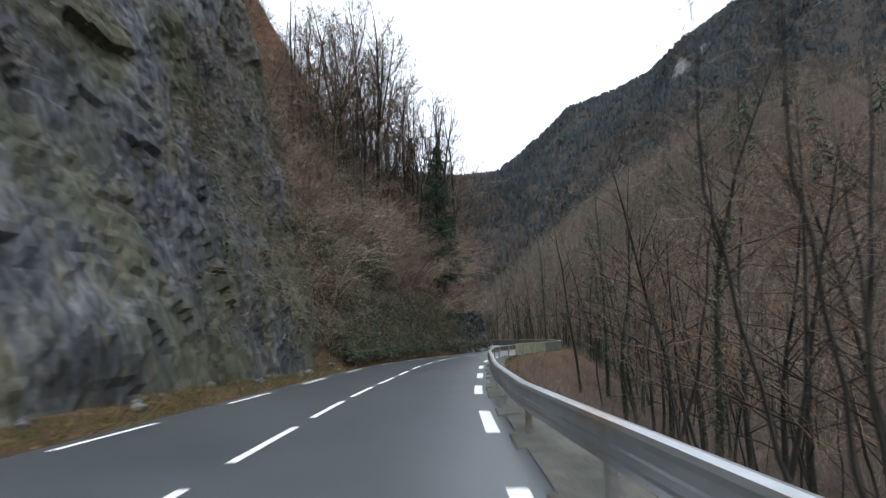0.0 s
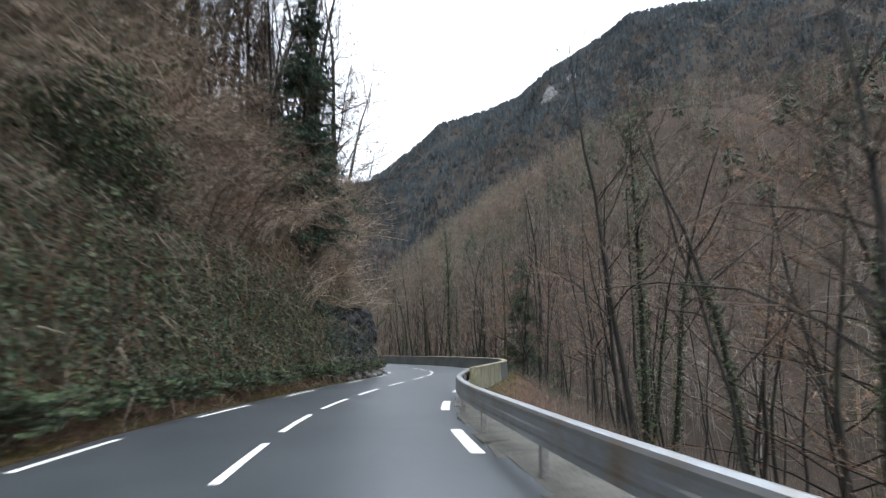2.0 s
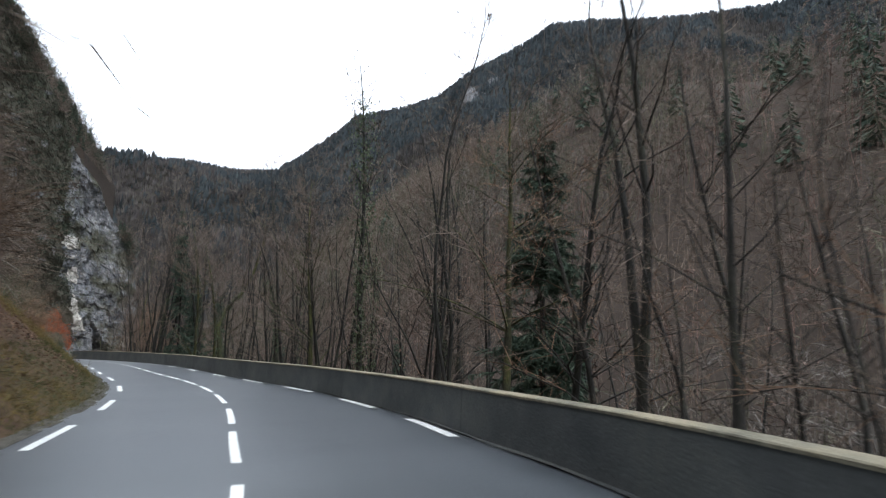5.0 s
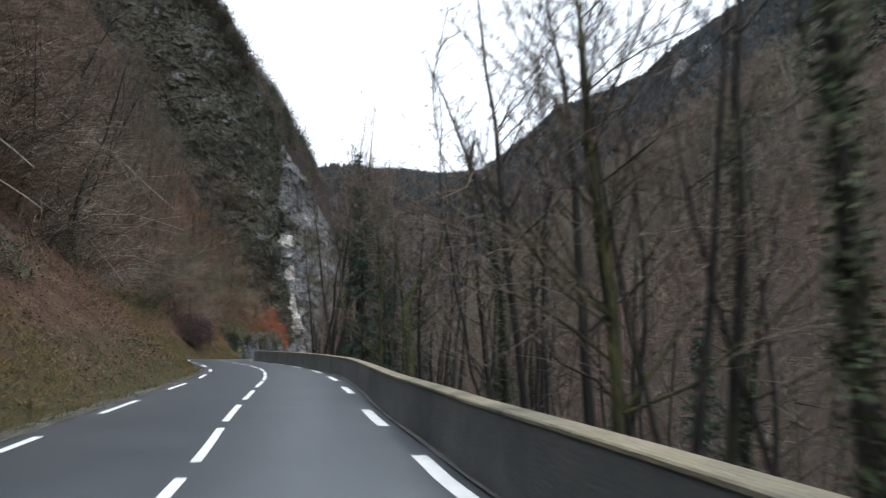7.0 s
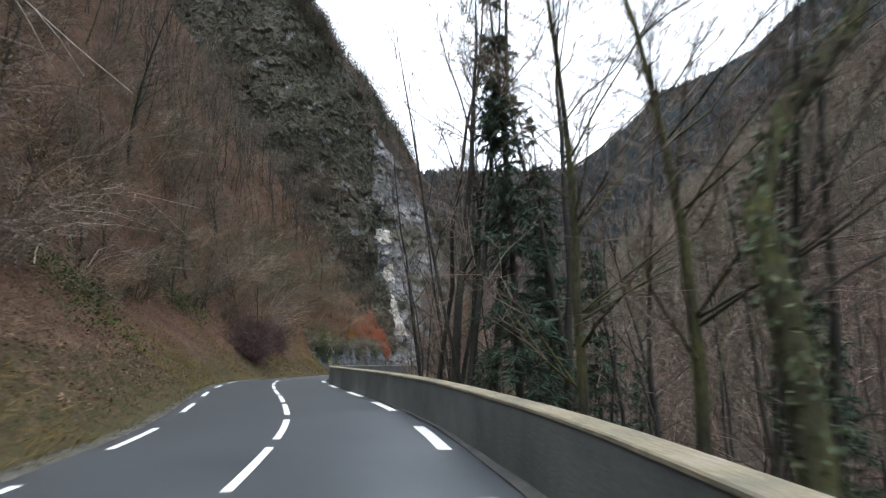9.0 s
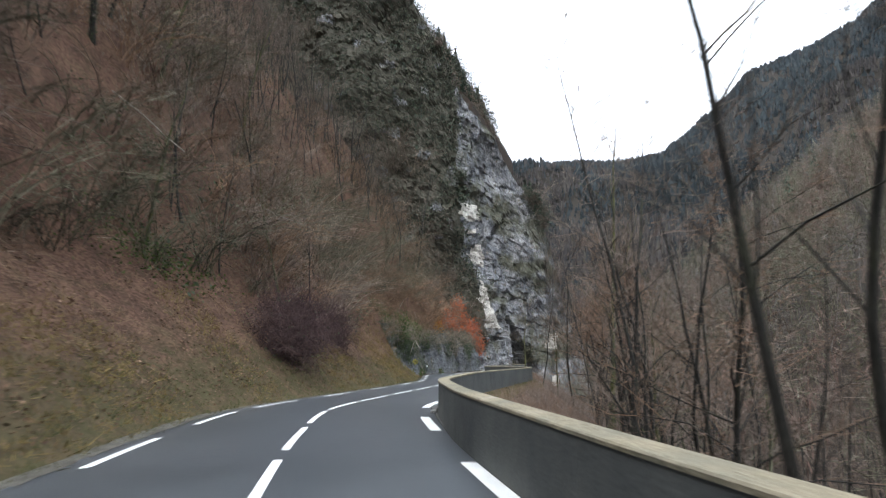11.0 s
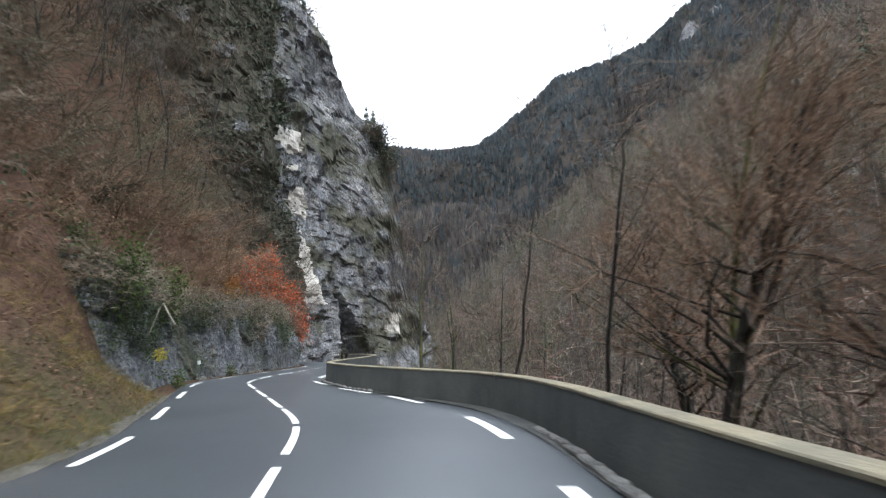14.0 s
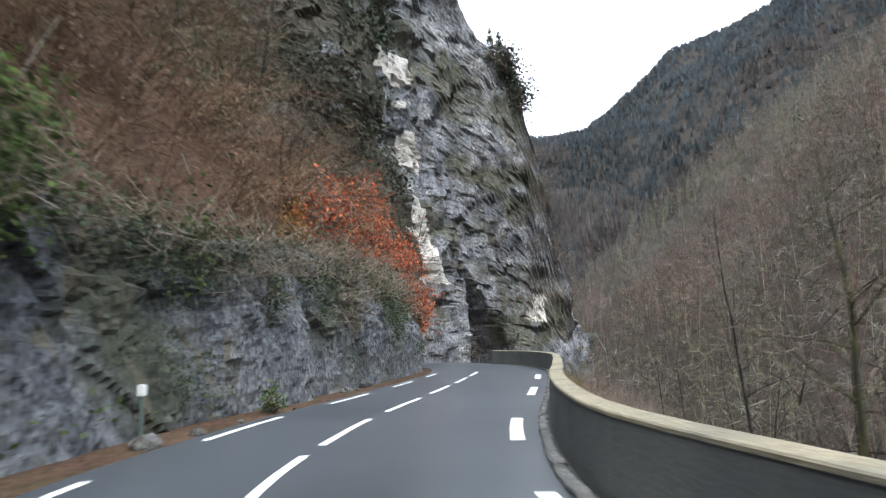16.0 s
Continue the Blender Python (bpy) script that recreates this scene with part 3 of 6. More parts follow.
def sweep(name, i0, i1, profile, material, parent, plan, step=1.0, flat=True, label=""):
    """A closed profile of (outward, up) swept along the road's right edge line."""
    n = max(3, int((i1 - i0) / (2 * step)) + 1)
    i = np.linspace(i0, i1, n)
    k = np.arange(len(ROAD))
    o = np.interp(i, k, OFF_R) + np.interp(np.interp(i, k, KEY), *plan)
    rings = np.stack([np.c_[beside(i, o + u), np.full(n, z)] for u, z in profile], 1)
    rings[..., 2] -= grade(rings[..., 1])
    m = len(profile)
    f = [(a * m + b, a * m + (b + 1) % m, (a + 1) * m + (b + 1) % m, (a + 1) * m + b) for a in range(n - 1) for b in range(m)]
    bm = bmesh.new()
    vs = [bm.verts.new(v) for v in rings.reshape(-1, 3)]
    for q in f:
        bm.faces.new([vs[k] for k in q])
    bm.faces.new(vs[:m][::-1])
    bm.faces.new(vs[-m:])
    bmesh.ops.recalc_face_normals(bm, faces=bm.faces)
    return part(name, bm, material, parent, label)


i = WALL_FROM
while i < len(ROAD) - 30:
    mossy = i == WALL_FROM
    sweep("wall_panel", i, i + 15.96, [(-0.03, -0.3), (0.0, 0.735), (0.25, 0.735), (0.42, -2.6)], MOSSWALL if mossy else RENDER, parapet, (WALL_AT, WALL_OFF), label="pale mossy end of the wall" if mossy else "")
    sweep("coping", i, i + 15.98, [(-0.012, 0.735), (-0.014, 0.765), (0.0, 0.778), (0.24, 0.785), (0.262, 0.77), (0.262, 0.735)], COPING, parapet, (WALL_AT, WALL_OFF))
    i += 16

# ---- gutter strip and its edging stones between asphalt and wall ----
gutter = tagged(new("gutter"), "rough concrete gutter strip at the foot of the wall", "gutter", kind="structure")
k = np.arange(len(ROAD))
i = np.arange(10, len(ROAD) - 30, 2.0)
span = np.where(np.interp(i, k, KEY) < 43, 0.75, np.interp(np.interp(i, k, KEY), WALL_AT, WALL_OFF) * 0.6)
o0 = np.interp(i, k, OFF_R) + np.interp(np.interp(i, k, KEY), WALL_AT, WALL_OFF) * 0.55 + 0.06
rows = [np.c_[beside(i, o0 + span * f), np.full(len(i), -0.012 + 0.035 * f) + 0.03 * fbm(i / 1.3, i * 0 + f * 3, 6)] for f in (0, 0.4, 0.7, 1.0)]
rows = [q - np.c_[0 * q[:, :2], grade(q[:, 1])] for q in rows]
rail_end = int(np.argmax(np.interp(i, k, KEY) > 43))
for a, b, surface in ((0, rail_end + 1, CONCRETE), (rail_end, len(i), GRIT)):
    child(mesh_of("gutter_strip", np.stack([q[a:b] for q in rows], 1).reshape(-1, 3), grid_faces(b - a, 4), surface), gutter)
stone_meshes = []
for seed in range(5):
    bm = bmesh.new()
    bmesh.ops.create_cube(bm, size=1)
    bmesh.ops.scale(bm, vec=(0.15, 0.34, 0.09), verts=bm.verts)
    bmesh.ops.bevel(bm, geom=list(bm.edges), offset=0.025, segments=1, affect="EDGES")
    for v in bm.verts:
        v.co += 0.022 * noise.noise_vector(v.co * 4 + Vector((seed * 9, 0, 0)))
    me = bpy.data.meshes.new("edging_stone")
    bm.to_mesh(me)
    bm.free()
    me.materials.append(STONE)
    stone_meshes.append(me)
stone_rng = random.Random(4)
for a, b in ((131, 157), (166, 197)):
    i = index_at_y(a)
    while i < index_at_y(b):
        o = np.interp(i, k, OFF_R) + np.interp(np.interp(i, k, KEY), WALL_AT, WALL_OFF) - 0.14
        p, q = beside(i, o), beside(i + 0.5, o)
        st = new("edging_stone", stone_meshes[stone_rng.randrange(5)])
        st.parent = gutter
        st.matrix_basis = Matrix.Translation((p[0], p[1], 0.005 - float(grade(p[1])) + stone_rng.uniform(-0.015, 0.02))) @ Euler((0, stone_rng.uniform(-0.1, 0.1), math.atan2(q[1] - p[1], q[0] - p[0]) - math.pi / 2 + stone_rng.uniform(-0.12, 0.12))).to_matrix().to_4x4()
        i += stone_rng.uniform(0.72, 0.95)

# ---- steel guard rail ----
guard_rail = tagged(new("guard_rail"), "weathered galvanised steel guard rail on posts beside the road", "guard rail")
G0, G1 = 20, index_at_y(45.0)
BEAM = [(0.02, 0.36), (-0.035, 0.365), (-0.06, 0.385), (-0.062, 0.44), (-0.054, 0.47), (-0.054, 0.53), (-0.062, 0.56), (-0.062, 0.635), (-0.052, 0.675), (-0.028, 0.708), (0.03, 0.724), (0.09, 0.71), (0.105, 0.66), (0.07, 0.66), (0.03, 0.695), (-0.02, 0.68), (-0.035, 0.6), (-0.03, 0.42), (0.02, 0.375)]
i = G0
while i < G1:
    sweep("beam", i, min(i + 8.02, G1), BEAM, STEEL, guard_rail, (RAIL_AT, RAIL_OFF), 0.5)
    i += 8
i = G0 + 2
while i < G1:
    sweep("post", i, i + 0.2, [(0.05, -0.6), (0.05, 0.66), (0.14, 0.66), (0.14, -0.6)], POST, guard_rail, (RAIL_AT, RAIL_OFF))
    i += 8

# ---- rock faces ----
def rock_face(name, line, height, label, lean=0.2, step=0.35, rough=1.0, seed=0, top=None, scar=None, sink=0.4, cave=None, blocky=0.48, bed=0.7, fine=0.13, stone=None, worn=False, coarse=1.0):
    """A faceted rock wall over a plan line; top(u) gives its height along it."""
    p = resample(line, step)
    t = np.gradient(p, axis=0)
    t /= np.linalg.norm(t, axis=1)[:, None]
    out = np.stack([t[:, 1], -t[:, 0]], 1)
    u = np.arange(len(p)) * step
    hh = np.interp(p[:, 0], *top) if top else height * (1 + 0.25 * fbm(u / 8, u * 0 + seed, seed))
    rows = int(np.max(hh) / step) + 2
    v = np.linspace(0, 1, rows)[:, None] * np.ones(len(p))
    z = v * (hh + sink)[None] - sink
    U = np.repeat(u[None], rows, 0)
    plates = facets(U / 2.2 + 0.4 * fbm(U / 3, z / 3, seed), z / 2.6, seed) * 0.75 + facets(U / 0.9, z / bed + U * 0.12, seed + 20) * blocky + facets(U / (0.45 * coarse), z / (0.35 * coarse), seed + 50) * fine + facets(U / (0.24 * coarse), z / (0.2 * coarse), seed + 90) * fine * 0.5 + 0.35 * fbm(U / 1.2, z / 9, seed + 70)
    if worn:
        plates = plates + 0.22 * fbm(U / 0.4, z / 0.3, seed + 120, 2) - 0.7 * np.maximum(0, fbm(U / 0.5, z / 2.2, seed + 140, 2) - 0.1)
    disp = (plates + fbm(U / 7, z / 9, seed + 9) * 2.2) * rough * (0.35 + 0.65 * smooth(0, 2.5, z))
    if cave:
        narrow = np.clip(1 - z / cave[2], 0.05, 1)
        disp = disp - cave[3] * narrow**0.5 * np.exp(-(((p[None, :, 0] - cave[0] + 0.24 * z) / (cave[1] * narrow)) ** 4)) * (z < cave[2])
    if cave:
        disp = disp - 2.6 * np.exp(-(((p[None, :, 0] - cave[4] + 0.25 * (z - cave[5])) / 1.1) ** 2) - ((z - cave[5]) / 1.5) ** 2)
    back = lean * z
    off = disp - back
    P = p[None] + out[None] * off[..., None]
    ob = mesh_of(name, np.concatenate([P, (z - grade(P[..., 1]))[..., None]], -1).reshape(-1, 3), grid_faces(rows, len(p)), stone or ROCK, flat=True)
    if scar:
        ob.data.materials.append(SCAR)
        ob.data.materials.append(MOULD)
        c = np.empty(len(ob.data.polygons) * 3)
        ob.data.polygons.foreach_get("center", c)
        c = c.reshape(-1, 3)
        ob.data.polygons.foreach_set("material_index", scar(c).astype(np.int32))
    return tagged(ob, label, "cliff", kind="structure")


def left_line(y0, y1, extra, step=4):
    return [tuple(beside(index_at_y(y), np.interp(y, LEFT_AT, LEFT) * -1 - extra)) for y in np.arange(y0, y1 + 0.1, step)]


rock_face("cliff_1", left_line(-40, 28, 2.15) + [tuple(beside(index_at_y(30.5), -5.9))], 22, "tall grey limestone cliff with mossy ochre stains beside the road", 0.215, 0.25, 0.5, 3, blocky=0.2, fine=0.17, stone=CRAG)
rock_face("cliff_2", [tuple(beside(index_at_y(y), -np.interp(y, LEFT_AT, LEFT) - e)) for y, e in ((167.6, 3.6), (168.6, 2.4), (169.8, 1.6))] + left_line(171, 200, 1.35, 3) + [(-20.2, 204), (-23, 206.5), (-28, 208)], 4.3, "low slabby grey rock wall at the road's edge", 0.22, 0.11, 0.5, 8, blocky=0.24, bed=0.5, fine=0.26, stone=SLAB, worn=True)
rock_face("cliff_4", left_line(50, 64, 0.7, 2), 3.4, "dark wet rock showing through the ivy at the foot of the bank", 0.2, 0.14, 0.5, 27, blocky=0.45, bed=0.5, fine=0.28, stone=WETROCK, worn=True)


def flank(c):
    z = c[:, 2] + grade(c[:, 1])
    line = np.interp(z, [5, 10, 16, 20, 28, 32, 60], [-22.6, -23.8, -25.2, -26.2, -26.6, -26.4, -27.5])
    return (c[:, 0] < line - 1.5 * fbm(z / 4, z * 0, 3)) & (z > 3)


def scar_2(c):
    green = flank(c) & (vnoise(c[:, 0] / 2.5, c[:, 2] / 2.5, 44) > -0.33)
    c = c + np.c_[0 * c[:, :2], grade(c[:, 1])]
    line = np.interp(c[:, 2], [5, 10, 16, 20, 28, 32], [-21.6, -22.6, -23.8, -24.6, -24.9, -25.2])
    pale = (np.abs(c[:, 0] - line + 0.8 * fbm(c[:, 2] / 2, c[:, 2] * 0, 4)) < 0.75 + 1.0 * vnoise(c[:, 2] / 2.2, c[:, 2] * 0, 2)) & (c[:, 2] > 7) & (c[:, 2] < 29) & (vnoise(c[:, 2] / 1.6, c[:, 2] * 0, 9) + 0.6 * vnoise(c[:, 0] / 0.9, c[:, 2] / 1.4, 10) > -0.22) | (vnoise(c[:, 0] / 2, c[:, 2] / 2, 6) > 0.27) & (c[:, 2] < 6) & (c[:, 0] > -15) & (c[:, 0] < -11.5)
    return np.where(pale, 1, np.where(green, 2, 0))


rock_face("cliff_3", [(-92, 213), (-62, 215), (-46, 217), (-36, 218), (-30, 219.5), (-26, 221), (-23.5, 225), (-20, 229.5), (-14.6, 233), (-9.2, 235.0), (-7.1, 237.5), (-7.2, 244), (-8.6, 252)], 60,
          "great grey limestone bluff with a pale fresh scar down its face", 0.05, 0.38, 1.0, 15, (BLUFF_X, BLUFF_Z), scar_2, 5.0, (-17.0, 1.5, 9.5, 5.0, -24.2, 30.5), blocky=0.5, bed=1.3, fine=0.14, coarse=2.6)

# ---- vegetation ----
BEECH = island_mat("beech_leaves", [(0.125, 0.090, 0.068), (0.195, 0.132, 0.094), (0.265, 0.172, 0.118)])
FERN = island_mat("fern", [(0.030, 0.050, 0.016), (0.055, 0.085, 0.026), (0.085, 0.120, 0.036)])
STRAW = island_mat("dry_grass", [(0.105, 0.075, 0.030), (0.180, 0.128, 0.050), (0.130, 0.115, 0.043), (0.230, 0.168, 0.074)])
EVERGREEN = island_mat("evergreen", [(0.034, 0.046, 0.038), (0.056, 0.072, 0.056), (0.082, 0.096, 0.070), (0.115, 0.112, 0.086)])
BRACKEN = island_mat("bracken", [(0.118, 0.080, 0.054), (0.190, 0.126, 0.082), (0.265, 0.182, 0.122)])


class Soup:
    """Gathers tubes, slivers and leaves into one triangle mesh."""

    def __init__(self, seed):
        self.rng = np.random.default_rng(seed)
        self.v, self.f, self.n = [], [], 0

    def add(self, v, f):
        self.v.append(np.asarray(v, np.float32).reshape(-1, 3))
        self.f.append(np.asarray(f, np.int32).reshape(-1, 3) + self.n)
        self.n += len(self.v[-1])

    def tube(self, p, r, sides):
        p = np.asarray(p, float)
        t = np.gradient(p, axis=0)
        t /= np.linalg.norm(t, axis=1)[:, None] + 1e-9
        ref = np.where(np.abs(t[:, 2:3]) > 0.9, np.array([[1.0, 0, 0]]), np.array([[0, 0, 1.0]]))
        a = np.cross(t, ref)
        a /= np.linalg.norm(a, axis=1)[:, None] + 1e-9
        b = np.cross(t, a)
        w = np.arange(sides) * 2 * np.pi / sides
        ring = p[:, None] + np.asarray(r)[:, None, None] * (np.cos(w)[None, :, None] * a[:, None] + np.sin(w)[None, :, None] * b[:, None])
        n, k = len(p), np.arange(sides)
        f = []
        for i in range(n - 1):
            q, s = i * sides + k, i * sides + (k + 1) % sides
            f += [np.stack([q, s, s + sides], 1), np.stack([q, s + sides, q + sides], 1)]
        self.add(ring, np.concatenate(f))

    def slivers(self, p0, p1, w):
        """Thin three-cornered twigs from p0 to p1."""
        d = p1 - p0
        s = np.cross(d, self.rng.normal(size=d.shape))
        s *= (np.asarray(w) / (np.linalg.norm(s, axis=1) + 1e-9))[:, None] * 0.5
        v = np.stack([p0 - s, p0 + s, p1], 1)
        self.add(v, np.arange(len(p0) * 3))

    def leaves(self, c, size, flat=None):
        """Folded leaf blades of two triangles, turned at random or towards flat."""
        n = len(c)
        a = self.rng.normal(size=(n, 3))
        if flat is not None:
            a -= (a * flat).sum(1)[:, None] * flat * 0.75
        a /= np.linalg.norm(a, axis=1)[:, None]
        b = np.cross(a, self.rng.normal(size=(n, 3)) if flat is None else flat + 0.5 * self.rng.normal(size=(n, 3)))
        b /= np.linalg.norm(b, axis=1)[:, None]
        s = np.asarray(size).reshape(-1, 1)
        v = np.stack([c - a * s, c - b * s * 0.55, c + a * s, c + b * s * 0.55], 1)
        k = np.arange(n)[:, None] * 4
        self.add(v, np.concatenate([k + [0, 1, 2], k + [0, 2, 3]], 1).reshape(-1, 3))

    def done(self, name, material, flat=True):
        return mesh_of(name, np.concatenate(self.v), np.concatenate(self.f), material, flat)


def unit(v):
    return v / (np.linalg.norm(v, axis=-1, keepdims=True) + 1e-9)


def grow(rng, p, d, length, n, wander, lift):
    """A wandering shoot of n points."""
    pts = [np.array(p, float)]
    d = unit(np.array(d, float))
    for _ in range(n - 1):
        d = unit(d + rng.normal(size=3) * wander + np.array([0, 0, lift]))
        pts.append(pts[-1] + d * length / (n - 1))
    return np.array(pts)


def bare_tree(label, seed, h, r, first=0.3, limbs=16, reach=0.42, lean=0.05, ivy=0.0, fork=0, rise=0.55, twigs=7, name="bare_tree", leaves=0, kink=None, subs=5, bend=0.05, sides=7, bark=None, sway=0.055):
    """A leafless broadleaf: trunk with limbs, and a crown of branchlets and twigs."""
    rng = np.random.default_rng(seed)
    wood, crown = Soup(seed), Soup(seed + 500)
    stems = []
    for k in range(1 + fork):
        az = rng.uniform(0, 6.28)
        d0 = np.array([math.cos(az), math.sin(az), 0]) * (lean + (0.16 if fork else 0)) + [0, 0, 1]
        z0 = 0 if k == 0 or fork > 1 else h * 0.22
        base = np.array([0, 0, -0.6]) + (rng.normal(size=3) * [0.25, 0.25, 0] if fork > 1 else 0)
        if k and fork == 1:
            base = stems[0][int(len(stems[0]) * 0.25)]
        stem = grow(rng, base, d0, h * (1 - 0.12 * k) - z0, 12, sway, 0.03)
        if kink:
            u = np.linspace(0, 1, 12)
            stem[:, 0] += kink * (smooth(0.38, 0.62, u) - 0.35 * smooth(0.2, 0.4, u))
        stems.append(stem)
        t = np.linspace(0, 1, 12)
        rr = r * (1 - 0.25 * k) * ((1 - t) ** 0.85 * 0.92 + 0.08)
        if k == 0:
            rr[0] *= 1.45
        wood.tube(stem, rr, sides)
        for _ in range(limbs // (1 + fork)):
            u = first + (0.97 - first) * rng.uniform() ** 0.8
            p = np.array([np.interp(u, t, stem[:, c]) for c in range(3)])
            a = rng.uniform(0, 6.28)
            d = np.array([math.cos(a), math.sin(a), rise + 0.5 * rng.uniform() + 0.4 * u])
            ln = h * reach * (1.15 - u) * rng.uniform(0.55, 1.1) + 0.5
            limb = grow(rng, p, d, ln, 5, 0.16 if leaves < 2 or twigs < 12 else 0.26, bend)
            r0 = max(0.011, np.interp(u, t, rr) * 0.38)
            wood.tube(limb, np.linspace(r0, 0.008, 5), 3)
            for _ in range(7 if twigs > 10 else subs):
                w = rng.uniform(0.2, 1.0)
                q = np.array([np.interp(w * 4, range(5), limb[:, c]) for c in range(3)])
                e = unit(limb[min(4, int(w * 4) + 1)] - limb[int(w * 4 - 1e-6)]) + rng.normal(size=3) * 0.65 + [0, 0, 0.15]
                sub = grow(rng, q, e, ln * 0.45 * rng.uniform(0.5, 1.1), 3, 0.22, 0.06)
                crown.tube(sub, np.linspace(max(0.009, r0 * 0.35), 0.004, 3), 3)
                k2 = rng.integers(0, 3, twigs)
                p0 = sub[k2] + rng.normal(size=(twigs, 3)) * 0.01
                crown.slivers(p0, p0 + (unit(unit(e) + rng.normal(size=(twigs, 3)) * 0.7)) * rng.uniform(0.25, 0.9, (twigs, 1)) * min(1.0, ln * 0.4), np.full(twigs, 0.014))
                if leaves:
                    crown.leaves(np.repeat(sub, leaves, 0) + rng.normal(size=(3 * leaves, 3)) * 0.16, np.full(3 * leaves, 0.036))
    tree = new(name)
    child(wood.done("trunk", bark or BARK, False), tree)
    child(crown.done("crown", BEECH if leaves else TWIG), tree)
    if ivy:
        green = Soup(seed + 900)
        for stem in stems:
            m = int(2900 * ivy)
            u = rng.uniform(0.01, 0.3 + 0.6 * ivy, m) ** 0.9
            c = np.stack([np.interp(u * 11, range(12), stem[:, k]) for k in range(3)], 1)
            a = rng.uniform(0, 6.28, m)
            out = np.stack([np.cos(a), np.sin(a), rng.normal(size=m) * 0.4], 1)
            fat = (r * 1.15 * (1 - 0.6 * u) + (0.06 + 0.16 * ivy) * rng.uniform(size=m) + 1.25 * max(0, ivy - 0.4) * smooth(0.4, 0.7, u) * rng.uniform(size=m) ** 1.5)
            green.leaves(c + out * fat[:, None], rng.uniform(0.035, 0.075, m) * (1.2 if ivy > 0.9 else 1.0), unit(out))
        child(green.done("ivy", IVY), tree, "dark green climbing ivy")
    return tagged(tree, label, "tree")


def conifer(label, seed, h, r, width, dense=38):
    """A spruce: tapered trunk and whorls of drooping boughs set with needles."""
    rng = np.random.default_rng(seed)
    wood, crown = Soup(seed), Soup(seed + 1)
    stem = grow(rng, (0, 0, -0.5), (0, 0, 1), h, 10, 0.012, 0.02)
    wood.tube(stem, np.linspace(r, 0.02, 10), 7)
    for z in np.sort(rng.uniform(h * 0.08, h * 0.99, 64)):
        reach = width * (1 - z / h) ** 0.75 * rng.uniform(0.6, 1.15) + 0.15
        p = np.array([np.interp(z / h * 9, range(10), stem[:, c]) for c in range(3)])
        for a in rng.uniform(0, 6.28, 7 if dense > 50 else 5):
            d = np.array([math.cos(a), math.sin(a), 0.3 - 0.75 * rng.uniform()])
            bough = grow(rng, p, d, reach * rng.uniform(0.6, 1.1), 5, 0.1, -0.07)
            crown.tube(bough, np.linspace(0.022, 0.005, 5), 3)
            m = dense
            k = 4 * rng.uniform(0.02, 1, m) ** 0.6
            p0 = np.stack([np.interp(k, range(5), bough[:, c]) for c in range(3)], 1)
            side = unit(unit(d) * 0.6 + rng.normal(size=(m, 3)) * [0.6, 0.6, 0.4] - [0, 0, 0.55])
            crown.slivers(p0, p0 + side * rng.uniform(0.2, 0.55, (m, 1)) * (0.5 + 0.3 * reach), np.full(m, 0.062))
    tree = new("spruce")
    child(wood.done("trunk", BARK, False), tree)
    child(crown.done("crown", NEEDLE), tree)
    return tagged(tree, label, "tree")


MOSSBARK = mat("mossy_bark", [(0.3, (0.022, 0.021, 0.016)), (0.48, (0.046, 0.048, 0.026)), (0.62, (0.085, 0.088, 0.030)), (0.85, (0.15, 0.145, 0.07))], 2.4, 0.9, 0.6, 22, False, stretch=(1, 1, 0.3), vary=0.25)
